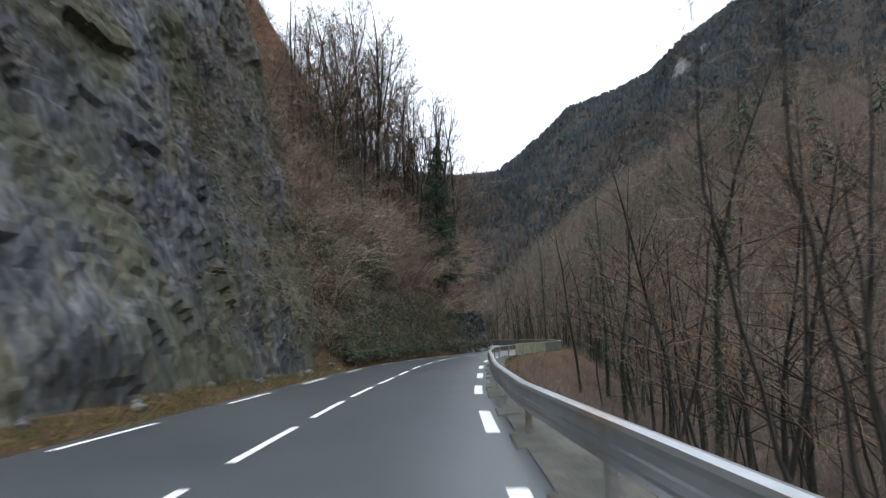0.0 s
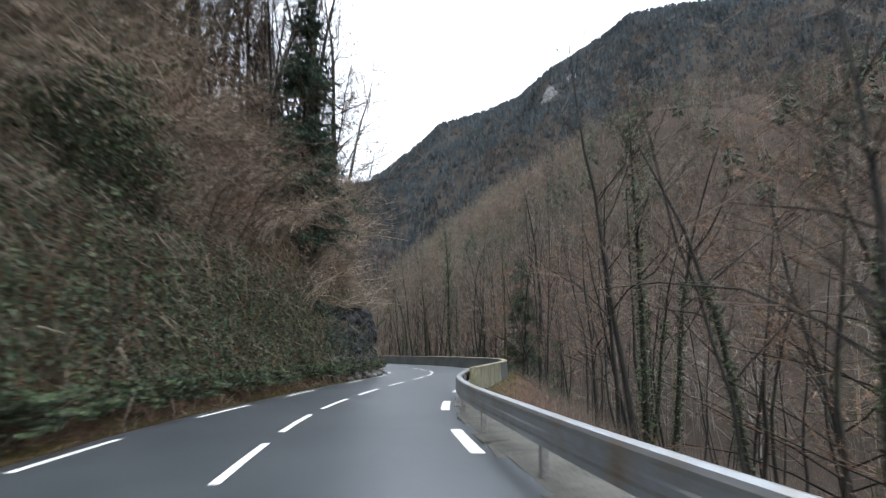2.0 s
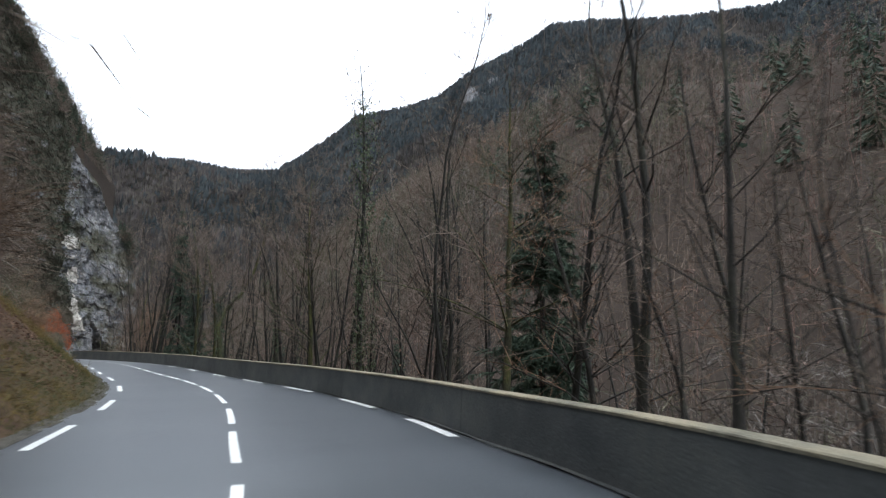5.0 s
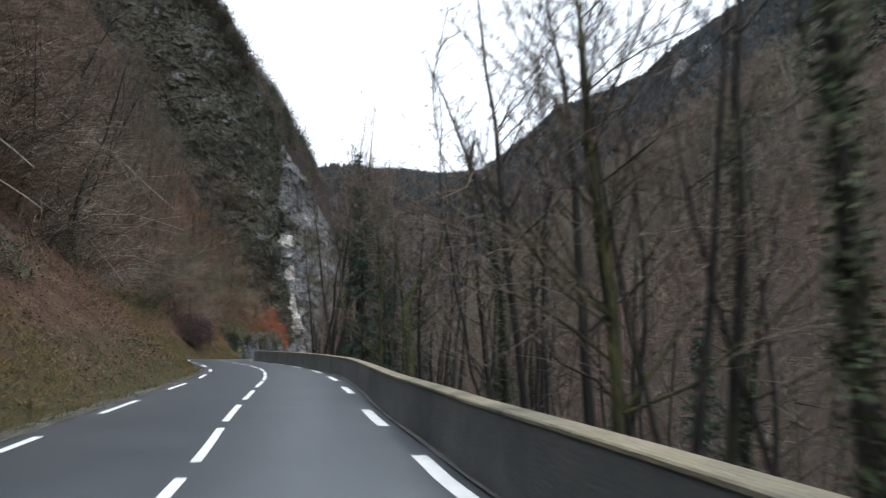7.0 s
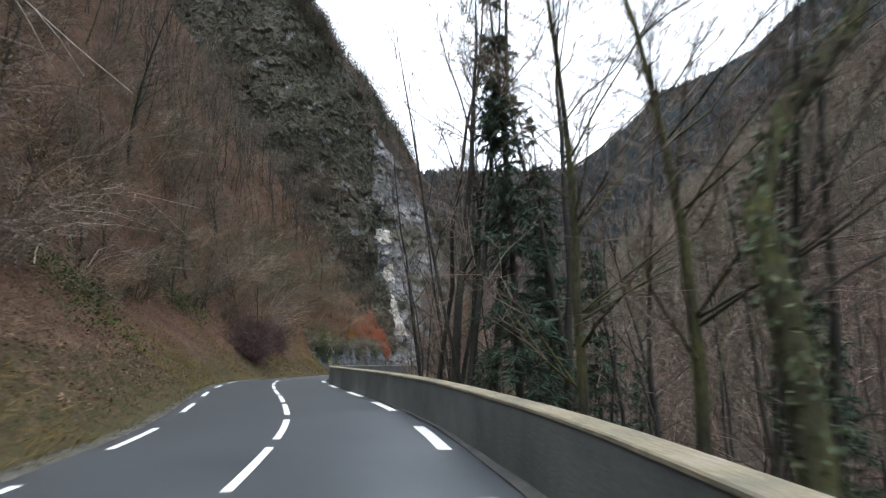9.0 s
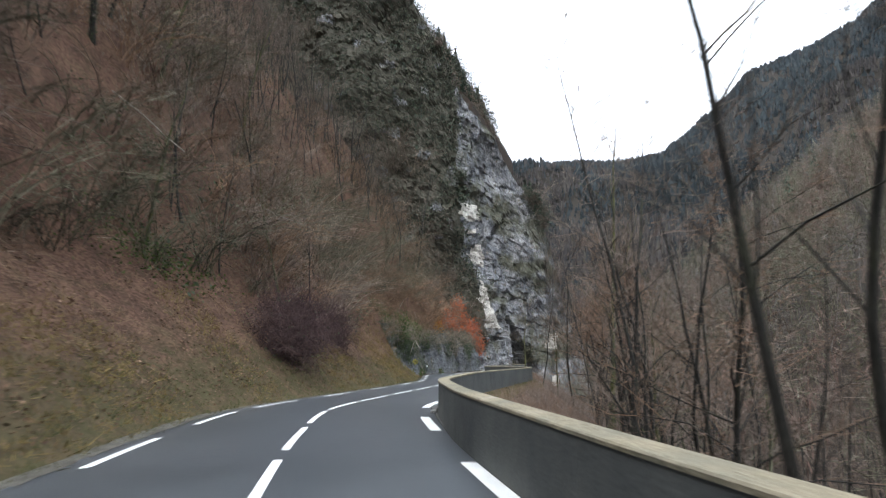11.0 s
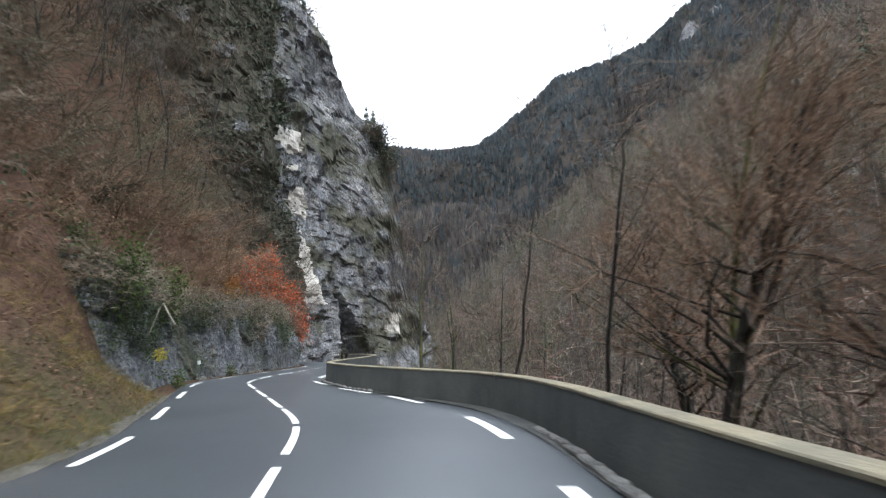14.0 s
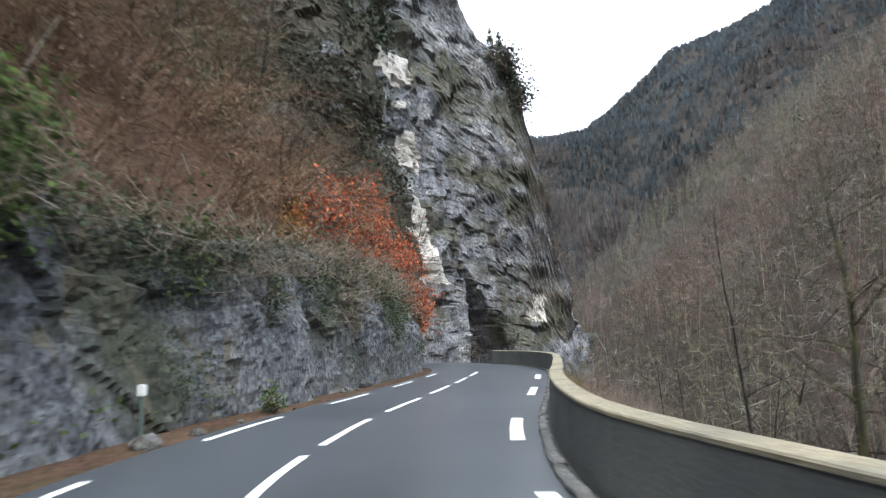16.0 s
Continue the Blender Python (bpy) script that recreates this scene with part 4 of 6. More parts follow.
PROTO = [
    bare_tree("tall slender leafless tree with grey-brown bark", 1, 17, 0.13, 0.35, 22, 0.30, 0.015, sway=0.05),
    bare_tree("tall leafless tree with a thin upright crown", 2, 19, 0.18, 0.3, 24, 0.30, 0.03),
    bare_tree("slim leafless sapling with fine brown twigs", 3, 12, 0.075, 0.25, 20, 0.32, 0.08, sway=0.09),
    bare_tree("leafless tree forking low into two dark stems", 4, 18, 0.18, 0.4, 24, 0.3, 0.02, fork=1),
    bare_tree("spreading leafless tree with arching mossy limbs", 5, 13, 0.13, 0.2, 34, 0.5, 0.04, rise=0.35, twigs=13, bark=MOSSBARK),
    bare_tree("leafless coppiced tree with several thin stems", 6, 12, 0.085, 0.2, 26, 0.32, 0.08, fork=3, sway=0.08),
    bare_tree("leafless tree with ivy climbing its trunk", 7, 16, 0.15, 0.4, 22, 0.3, 0.04, ivy=0.5),
    bare_tree("tall tree thickly clad in dark ivy", 8, 18, 0.17, 0.5, 18, 0.24, 0.0, ivy=1.0, sway=0.018),
    bare_tree("thin leafless pole of a tree with few twigs", 9, 15, 0.07, 0.4, 16, 0.2, 0.05, twigs=6, sway=0.08),
    bare_tree("leafless beech with some russet leaves still clinging", 10, 14, 0.14, 0.22, 30, 0.42, 0.04, rise=0.3, leaves=3, bend=-0.03),
    bare_tree("old mossy tree with a sharply bent ivy-hung trunk", 11, 14, 0.24, 0.45, 14, 0.3, 0.02, ivy=0.35, kink=1.6, bark=MOSSBARK),
    bare_tree("tall slender tree with moss and ivy up its trunk", 12, 21, 0.17, 0.35, 24, 0.28, 0.02, ivy=0.22, bark=MOSSBARK),
    bare_tree("mossy tree with long level branches", 13, 16, 0.2, 0.25, 26, 0.5, 0.02, rise=0.15, twigs=9, bark=MOSSBARK, bend=-0.02),
    bare_tree("leafless tree with arching limbs over an ivied trunk", 14, 18, 0.17, 0.28, 30, 0.42, 0.02, ivy=0.3, rise=0.45, twigs=8, bend=-0.07),
    bare_tree("tall leafless tree dividing into several upright stems", 15, 20, 0.15, 0.35, 36, 0.2, 0.0, fork=2, rise=0.8, twigs=8, sway=0.04),
    bare_tree("wide-spreading low-limbed tree with dead russet leaves", 16, 10.5, 0.25, 0.34, 50, 0.55, 0.06, rise=0.2, leaves=2, twigs=14, bend=0.04, sway=0.07),
]
THIN = [
    bare_tree("slender leafless tree deep in the valley wood", 21, 17, 0.14, 0.35, 14, 0.3, 0.04, subs=3, twigs=7, sides=4, sway=0.07),
    bare_tree("leafless tree with a thin crown in the valley wood", 22, 13, 0.10, 0.25, 14, 0.34, 0.07, subs=3, twigs=7, sides=4, sway=0.08),
    bare_tree("leafless tree with several stems in the valley wood", 23, 12, 0.085, 0.2, 16, 0.34, 0.1, fork=2, subs=3, twigs=7, sides=4),
    bare_tree("spreading leafless tree in the valley wood", 24, 13, 0.12, 0.22, 16, 0.46, 0.05, rise=0.35, subs=3, twigs=8, sides=4, bark=MOSSBARK),
]
FIRS = [conifer("dark green spruce with drooping boughs", 31, 17, 0.2, 3.9, 62), conifer("narrow dark green spruce", 32, 13, 0.14, 2.2), conifer("slim spruce with thin drooping boughs", 33, 17, 0.15, 1.9, 32)]
rng = np.random.default_rng(77)
used = set()
backs = []


def plant(proto, x, y, scale=1.0, turn=None, sink=0.0, tilt=(0, 0), group="valley trees", back=False):
    """Sets a tree on the ground; the first use of each kind moves the original."""
    z = float(land(np.array([x]), np.array([y]))[0]) - sink
    m = Matrix.Translation((x, y, z)) @ Euler((radians(tilt[0]), radians(tilt[1]), rng.uniform(0, 6.28) if turn is None else turn)).to_matrix().to_4x4() @ Matrix.Scale(scale, 4)
    if back:
        kind = THIN[{0: 0, 1: 0, 3: 0, 8: 0, 2: 1, 6: 1, 5: 2, 4: 3, 9: 3, 13: 3}[PROTO.index(proto)]]
        backs.append((kind, m))
        return None
    if proto.name in used:
        ob = copy_thing(proto, m)
    else:
        used.add(proto.name)
        proto.matrix_basis = m
        ob = proto
    tagged(ob, group=group)
    return ob


def site(y, e, right=True):
    """A place e metres outside the edge line at the road's y."""
    i = index_at_y(y)
    k = np.arange(len(ROAD))
    o = (np.interp(i, k, OFF_R) + e) if right else -(np.interp(i, k, OFF_L) + e)
    return beside(i, o)


# single trees that stand out along the wall: place, kind, size, turn
for x, y, k, sc, turn in [
    (13.3, 83.6, 7, 0.98, 0.3), (12.3, 91.2, 1, 0.9, 1.1), (10.9, 91.6, 0, 0.9, 2.2), (17.6, 82.4, 1, 1.0, 0.7), (16.9, 69.4, 3, 1.05, 5.2),
    (15.6, 80.0, 0, 1.0, 4.0), (7.6, 104.4, 10, 1.0, 0.2), (8.7, 106.4, 2, 1.1, 1.0), (13.4, 107.8, 7, 0.9, 3.0), (15.6, 74.4, 12, 0.9, 3.6),
    (2.5, 117.2, 1, 1.02, 0.4), (3.2, 116.5, 14, 1.0, 2.4), (2.2, 118.2, 8, 1.2, 1.7), (1.2, 121.0, 8, 1.25, 0.2), (2.4, 123.4, 14, 0.95, 3.1), (9.4, 110.5, 14, 0.85, 1.0), (12.6, 86.4, 14, 0.8, 2.0),
    (5.8, 119.3, 3, 1.0, 0.9), (7.6, 121.5, 5, 1.3, 2.0), (-3.1, 159.9, 15, 1.0, 0.2), (-1.4, 164.2, 15, 1.05, 2.6), (0.6, 156.4, 15, 1.1, 4.4), (-2.2, 161.4, 4, 1.2, 1.2), (-2.3, 152.2, 11, 0.95, 0.8),
    (-9.0, 171.6, 12, 0.55, 0.3), (-7.4, 181.6, 12, 0.62, 2.0), (-4.6, 161.9, 2, 0.9, 1.2), (-7.1, 164.0, 8, 0.62, 0.4), (-6.4, 190.0, 0, 0.7, 2.8),
    (9.6, 31.7, 13, 0.95, 0.6), (10.7, 27.7, 13, 1.0, 2.9), (11.6, 43.6, 7, 0.9, 1.4), (15.4, 48.2, 6, 1.05, 0.9), (15.8, 53.9, 1, 0.9, 3.4),
    (16.0, 64.9, 0, 1.0, 0.1), (8.6, 38.4, 0, 0.95, 2.1), (12.2, 38.2, 6, 0.95, 4.4), (13.4, 22.4, 9, 1.15, 0.5), (14.6, 28.0, 9, 1.2, 2.5),
    (15.2, 34.5, 9, 1.15, 4.1), (11.6, 17.2, 9, 1.0, 1.6), (17.0, 40.0, 9, 1.2, 3.3), (17.5, 22.0, 9, 1.2, 5.0), (12.0, 96.6, 0, 1.0, 0.6), (15.4, 91.2, 7, 0.8, 2.0)]:
    plant(PROTO[k], x, y, sc, turn, 0.15)
for x, y, k, sc in [(4.5, 116.4, 2, 0.95), (5.6, 120.0, 2, 0.9), (5.6, 126.0, 1, 1.0), (18.4, 76.4, 0, 0.9), (8.0, 128.0, 1, 1.2), (13.2, 117.6, 0, 0.75)]:
    plant(FIRS[k], x, y, sc)

# the wooded slope below the wall and the stream's far bank
for j, (y, e) in enumerate(((62, 12), (90, 14), (112, 12), (150, 13))):
    x, yy = site(y, e)
    plant(THIN[j], x, yy, 1.0)
kinds = [0, 0, 1, 2, 2, 4, 5, 5, 6, 8, 8, 9]
for y in np.arange(-6, 212, 1.55):
    for e in (rng.uniform(3.4, 7), rng.uniform(7, 13), rng.uniform(13, 24)):
        if rng.uniform() < 0.27:
            continue
        x, yy = site(min(y, 199), e) + [0, max(0, y - 199)]
        late = yy > 138
        if yy > 128 and e < 5.0 or yy < 58 and e < 6.5 or yy > 158 and e < 9:
            continue
        k = kinds[rng.integers(len(kinds))]
        if late:
            k = (2, 4, 5, 8, 4, 2, 0, 9)[rng.integers(8)]
        sc = rng.uniform(0.7, 1.0) * (0.74 if late else 1.0) * (1.12 if e > 8 else 0.95)
        plant(PROTO[k], x, yy + rng.uniform(-0.7, 0.7), sc, None, 0.2, rng.normal(size=2) * 2.2, back=e > 8.5)
for y, e, sc in ((104, 19, 0.9), (93, 24, 1.0), (127, 17, 0.8)):
    x, yy = site(y, e)
    plant(FIRS[1], x, yy, sc)

# the steep wood on the hill side
for y in np.arange(-10, 200, 2.0):
    for e0, e1 in ((6, 11), (11, 19), (19, 32)):
        if rng.uniform() < 0.3 or (y < 32 and e0 < 9) or (y > 160 and e0 < 9):
            continue
        x, yy = site(y, rng.uniform(e0, e1), False)
        k = (0, 2, 2, 5, 8, 4, 9, 2)[rng.integers(8)]
        plant(PROTO[k], x, yy, rng.uniform(0.5, 0.8) * (1.0 if y < 75 else 0.75), None, 0.2, (rng.normal() * 5, 5 + rng.normal() * 5), group="hillside trees", back=e0 > 8)
for j in range(46):
    y = rng.uniform(47, 69)
    x, yy = site(y, rng.uniform(2.2, 17), False)
    plant(PROTO[(1, 5, 0, 3, 1, 9, 5, 4)[j % 8]], x, yy, rng.uniform(0.8, 1.12), None, 0.2, (rng.normal() * 3, 3 + rng.normal() * 4), group="hillside trees")
for x, y, k, sc in [(-8, 50, 5, 1.3), (-10.5, 53, 1, 1.05), (-12, 49, 5, 1.3), (-7, 55, 0, 1.05), (-9, 58, 5, 1.4), (-5.5, 60, 4, 1.2), (-13, 56, 3, 1.1), (-6, 52, 4, 1.1), (-3, 57, 5, 1.2), (0.6, 63.5, 4, 0.8)]:
    plant(PROTO[k], x, y, sc, None, 0.2, (0, 3), group="hillside trees")
plant(FIRS[0], -0.8, 51.2, 0.88, group="hillside trees")
plant(FIRS[1], -3.4, 60.5, 0.9, group="hillside trees")
plant(PROTO[13], 0.0, 53.0, 0.62, 4.6, 0.2, (0, 10), group="hillside trees")
for x, y, k, sc in [(-8.9, 44.5, 4, 0.95), (-10.2, 46.0, 9, 1.0), (-8.6, 47.5, 9, 1.05), (-11.0, 49.0, 4, 1.1), (-9.4, 50.5, 9, 1.15), (-8.0, 52.0, 4, 1.2), (-12.0, 53.0, 9, 1.2), (-7.4, 46.0, 5, 1.2), (-10.0, 55.0, 4, 1.25), (-7.0, 50.0, 9, 1.0)]:
    plant(PROTO[k], x, y, sc, None, 0.2, (0, 5), group="hillside trees")
stand = np.random.default_rng(52)
for y in np.arange(72, 162, 2.6):
    x, yy = site(y, stand.uniform(5.5, 15), False)
    plant(PROTO[(4, 13, 12, 2, 4, 8)[stand.integers(6)]], x, yy, stand.uniform(0.5, 0.85), None, 0.2, (stand.normal() * 5, 8 + stand.normal() * 5), group="hillside trees")
for x, y, z, sc in [(-15.2, 234.0, 29.6, 0.37), (-14.3, 233.9, 28.0, 0.33), (-16.2, 234.1, 31.2, 0.3), (-13.7, 234.2, 26.6, 0.27)]:
    rim_tree = copy_thing(FIRS[0], Matrix.Translation((x, y, z - float(grade(y)))) @ Matrix.Scale(sc, 4))
    tagged(rim_tree, "small dark conifer clinging to the bluff's rim", "tree", "bluff trees")
for x in np.arange(-58, -15, 2.2):
    plant(PROTO[(4, 5, 4)[rng.integers(3)]], x, float(bluff_front(x)) + (rng.uniform(11, 17) if x < -28 else rng.uniform(6, 8)), rng.uniform(0.3, 0.45), group="bluff trees")


def thicket(name, label, pick):
    """Joins the trees that stand behind the front ones, bark and twigs apart."""
    for piece, material in (("trunk", BARK), ("crown", TWIG)):
        vs, fs, n = [], [], 0
        for proto, m in backs:
            ob = [c for c in proto.children if c.name.startswith(piece)][0]
            co = np.empty(len(ob.data.vertices) * 3, np.float32)
            ob.data.vertices.foreach_get("co", co)
            ix = np.empty(len(ob.data.loops), np.int32)
            ob.data.loops.foreach_get("vertex_index", ix)
            q = np.array(m)
            vs.append(co.reshape(-1, 3) @ q[:3, :3].T + q[:3, 3])
            fs.append(ix.reshape(-1, 3) + n)
            n += len(vs[-1])
        tagged(mesh_of(name + "_" + piece + "s", np.concatenate(vs), np.concatenate(fs), material, piece == "crown"), label, "woods", kind="stuff")


ridge_g = np.random.default_rng(41)
rx, ry = ridge_g.uniform(-54, -29, 130), ridge_g.uniform(140, 216, 130)
rz = land(rx, ry)
for x, y, z in zip(rx, ry, rz):
    if z > 9 and abs(float(road_place(np.array([x]), np.array([y]))[1][0])) > 9:
        plant(PROTO[(2, 5, 2, 4, 0)[ridge_g.integers(5)]], x, y, ridge_g.uniform(0.45, 0.8), None, 0.2, (0, 6), back=True)
shoulder = np.random.default_rng(43)
for _ in range(90):
    x, yy = site(shoulder.uniform(180, 199), shoulder.uniform(8, 44), False)
    plant(PROTO[(5, 2, 4, 5, 0)[shoulder.integers(5)]], x, yy, shoulder.uniform(0.6, 1.0), None, 0.3, (-8 + shoulder.normal() * 5, 4), back=True)
thicket("wood", "leafless trees crowding the slopes behind", backs)


def scatter(seed, n, y0, y1, e0, e1, right=False):
    """n places between two distances from the edge line, with their ground heights."""
    g = np.random.default_rng(seed)
    i = np.interp(g.uniform(y0, y1, n), ROAD[: index_last, 1], np.arange(index_last))
    k = np.arange(len(ROAD))
    e = e0 + (e1 - e0) * g.uniform(size=n)
    o = (np.interp(i, k, OFF_R) + e) if right else -(np.interp(i, k, OFF_L) + e)
    p = beside(i, o)
    return np.c_[p, land(p[:, 0], p[:, 1])], e


index_last = int(np.argmax(ROAD[:, 1] > 200))


def brush(name, label, material, seed, spots, blades, length, width, up=0.9, tuft=0.35):
    """Tangled stems: blades slivers at each spot."""
    s = Soup(seed)
    g = s.rng
    p0 = np.repeat(spots, blades, 0) + g.normal(size=(len(spots) * blades, 3)) * [tuft, tuft, tuft * 0.25]
    size = np.repeat(g.uniform(0.5, 1.15, len(spots)), blades)
    d = unit(g.normal(size=p0.shape) * [0.6, 0.6, 0.35] + [0, 0, up])
    p1 = p0 + d * (size * g.uniform(0.4, 1.0, len(p0)) * length)[:, None]
    s.slivers(p0, p1, np.full(len(p0), width) * g.uniform(0.7, 1.4, len(p0)))
    ob = s.done(name, material)
    return tagged(ob, label, "undergrowth", kind="stuff")


def carpet(name, label, material, seed, spots, size, lift=0.02, tones=None, flat=None):
    s = Soup(seed)
    p = spots + s.rng.normal(size=spots.shape) * [0.03, 0.03, 0.02] + [0, 0, lift]
    s.leaves(p, s.rng.uniform(0.5, 1.2, len(p)) * size, None if flat is None else unit(np.array(flat) + s.rng.normal(size=p.shape) * 0.3))
    ob = s.done(name, material)
    if tones is not None:
        attribute(ob, "tone", np.repeat(tones, 4))
    return tagged(ob, label, "leaves", kind="stuff")


def patchy(spots, k, low=-0.12, size=5.0):
    """Keeps the spots where a broad noise is high, so that growth stands in patches."""
    return spots[vnoise(spots[:, 0] / size + spots[:, 2] / size, spots[:, 1] / size, k) > low]


def arching(seed, h, reach, stems, leaves, twigs=24):
    """A hazel-like shrub whose stems rise and arch over towards +x."""
    s = Soup(seed)
    g = s.rng
    for _ in range(stems):
        az = g.normal() * 0.85
        out = np.array([math.cos(az), math.sin(az), 0])
        n = 5
        p = grow(g, g.normal(size=3) * [0.3, 0.3, 0.05], out * 0.45 + [0, 0, 1], h * g.uniform(0.55, 1.1), n, 0.1, 0)
        u = np.linspace(0, 1, n)[:, None]
        p = p + out * reach * g.uniform(0.4, 1.3) * u**2 - np.array([0, 0, h]) * 0.3 * u**3
        s.tube(p, np.linspace(0.024, 0.007, n), 3)
        m = 9
        k = g.uniform(0.9, n - 1, m)
        p0 = np.stack([np.interp(k, range(n), p[:, c]) for c in range(3)], 1)
        d = unit(out + g.normal(size=(m, 3)) * 0.75 + [0, 0, 0.1])
        p1 = p0 + d * g.uniform(0.4, 1.3, (m, 1)) * h / 4.5
        s.slivers(p0, p1, np.full(m, 0.022))
        q = g.integers(0, m, twigs)
        w = g.uniform(0.2, 1, (twigs, 1))
        t0 = p0[q] * (1 - w) + p1[q] * w
        s.slivers(t0, t0 + unit(d[q] + g.normal(size=(twigs, 3)) * 0.7) * g.uniform(0.15, 0.6, (twigs, 1)), np.full(twigs, 0.015))
        if leaves:
            s.leaves(t0[:leaves] + g.normal(size=(leaves, 3)) * 0.15, g.uniform(0.035, 0.07, leaves))
    return np.concatenate(s.v), np.concatenate(s.f)


ARCH = [arching(700, 4.6, 1.8, 12, 0, 22), arching(701, 3.6, 1.6, 11, 3, 22), arching(702, 5.4, 2.2, 12, 2, 22), arching(703, 2.8, 1.2, 10, 6, 22)]
SPARSE = [arching(710, 4.8, 1.8, 7, 0, 13), arching(711, 4.0, 1.6, 7, 2, 13), arching(712, 5.6, 2.2, 7, 0, 13), arching(713, 3.4, 1.2, 7, 3, 13)]


def shrubs(name, label, material, seed, spots, low, high, facing=None, kinds=None):
    """Arching shrubs on the spots, each turned downhill and of a tone of its own."""
    g = np.random.default_rng(seed)
    i, _ = road_place(spots[:, 0], spots[:, 1])
    vs, fs, tones, n = [], [], [], 0
    for k, p in enumerate(spots):
        v, f = (kinds or ARCH)[g.integers(4)]
        a = math.atan2(SIDE[i[k], 1], SIDE[i[k], 0]) + g.normal() * 0.5 if facing is None else facing + g.normal() * 0.5
        c, q = math.cos(a), math.sin(a)
        sc = g.uniform(low, high)
        vs.append(v @ np.array([[c, q, 0], [-q, c, 0], [0, 0, 1]]) * sc + p - [0, 0, 0.15])
        fs.append(f + n)
        n += len(v)
        tones.append(np.full(len(v), g.normal() * 0.24 + 0.8 * float(vnoise(p[0] / 6, p[1] / 6 + p[2] / 6, 31)) + 0.02))
    ob = mesh_of(name, np.concatenate(vs), np.concatenate(fs), material, True)
    attribute(ob, "tone", np.clip(np.concatenate(tones), -0.6, 0.6))
    return tagged(ob, label, "shrubs", kind="stuff")


def massif(seed, n, x0, x1, y0, y1):
    """Places on the steep ground behind the bend, clear of road and bluff."""
    g = np.random.default_rng(seed)
    x, y = g.uniform(x0, x1, n), g.uniform(y0, y1, n)
    i, d = road_place(x, y)
    p = np.c_[x, y, land(x, y)]
    return p[(np.abs(d) > 7) & (d < 0) & (p[:, 2] > 3) | (np.abs(d) > 7) & (y > 200) & (x < -24) & (p[:, 2] > 3)]


near_hill = np.concatenate([scatter(1, 240, 64, 198, 5.6, 10)[0], scatter(2, 260, 58, 199, 9, 18)[0]])
high_hill = np.concatenate([scatter(29, 230, 58, 199, 17, 34)[0], massif(5, 150, -70, -20, 196, 226)])
for hill, kinds in ((near_hill, ARCH), (high_hill, SPARSE)):
    sort = vnoise(hill[:, 0] / 9, hill[:, 1] / 9 + hill[:, 2] / 9, 17)
    shrubs("hillside_shrubs", "olive mossy leafless shrubs on the hillside", WOODS[2], 139, hill[sort > 0.1], 0.7, 1.25, None, kinds)
    shrubs("hillside_shrubs", "brown leafless shrubs arching down the hillside", SHRUB, 140, hill[(sort > -0.07) & (sort <= 0.1)], 0.7, 1.25, None, kinds)
    shrubs("hillside_shrubs", "grey-brown leafless shrubs arching down the hillside", TWIG, 141, hill[(sort <= -0.07) & (sort > -0.2)], 0.7, 1.25, None, kinds)
    shrubs("hillside_shrubs", "reddish leafless shrubs on the hillside", BRACKEN, 142, hill[sort <= -0.2], 0.6, 1.1, None, kinds)
shrubs("hillside_shrubs", "brown leafless shrubs arching over the ivy bank", SHRUB, 143, np.concatenate([scatter(3, 140, 27, 64, 1.7, 6)[0], scatter(4, 100, 26, 64, 6, 16)[0], scatter(30, 40, -5, 30, 9.5, 14)[0]]), 0.6, 1.1)
shrubs("hillside_shrubs", "brown shrubs hanging over the low rock wall", BRACKEN, 144, np.concatenate([scatter(31, 80, 165, 199, 3.3, 7)[0]]), 0.5, 0.9)
brush("undergrowth", "tangled brown leafless brush on the hillside", SHRUB, 101, np.concatenate([patchy(scatter(32, 1300, 62, 199, 5.6, 14)[0], 1), patchy(scatter(33, 1300, 56, 199, 12, 30)[0], 2), massif(6, 900, -70, -20, 196, 256)]), 20, 1.5, 0.024, 0.5)
brush("undergrowth", "rusty dead bracken on the hillside", BRACKEN, 132, np.concatenate([patchy(scatter(23, 3400, 62, 199, 2.6, 10)[0], 5, -0.05), patchy(scatter(24, 1600, 62, 199, 9, 26)[0], 6, 0.1)]), 18, 0.62, 0.014, 0.35)
brush("dry_grass", "golden dry grass and dead bracken on the bank", STRAW, 135, np.concatenate([patchy(scatter(34, 2600, 62, 110, 0.7, 4.6)[0], 8, 0.0, 3.0), patchy(scatter(35, 2600, 122, 168, 0.7, 4.6)[0], 9, 0.0, 3.0), patchy(scatter(36, 600, -5, 60, 0.4, 1.6)[0], 10, 0.0, 3.0)]), 12, 0.42, 0.014, 0.5, 0.16)
clumps = np.concatenate([patchy(scatter(25, 4200, 62, 199, 4.5, 30)[0], 7, 0.08, 4.0), patchy(massif(7, 900, -70, -20, 196, 256), 7, 0.1, 4.0)])
carpet("ivy_cover", "patches of dark ivy and fern on the hillside", IVY, 133, np.repeat(clumps, 20, 0) + np.random.default_rng(9).normal(size=(20 * len(clumps), 3)) * [0.5, 0.5, 0.55], 0.11, 0.4)


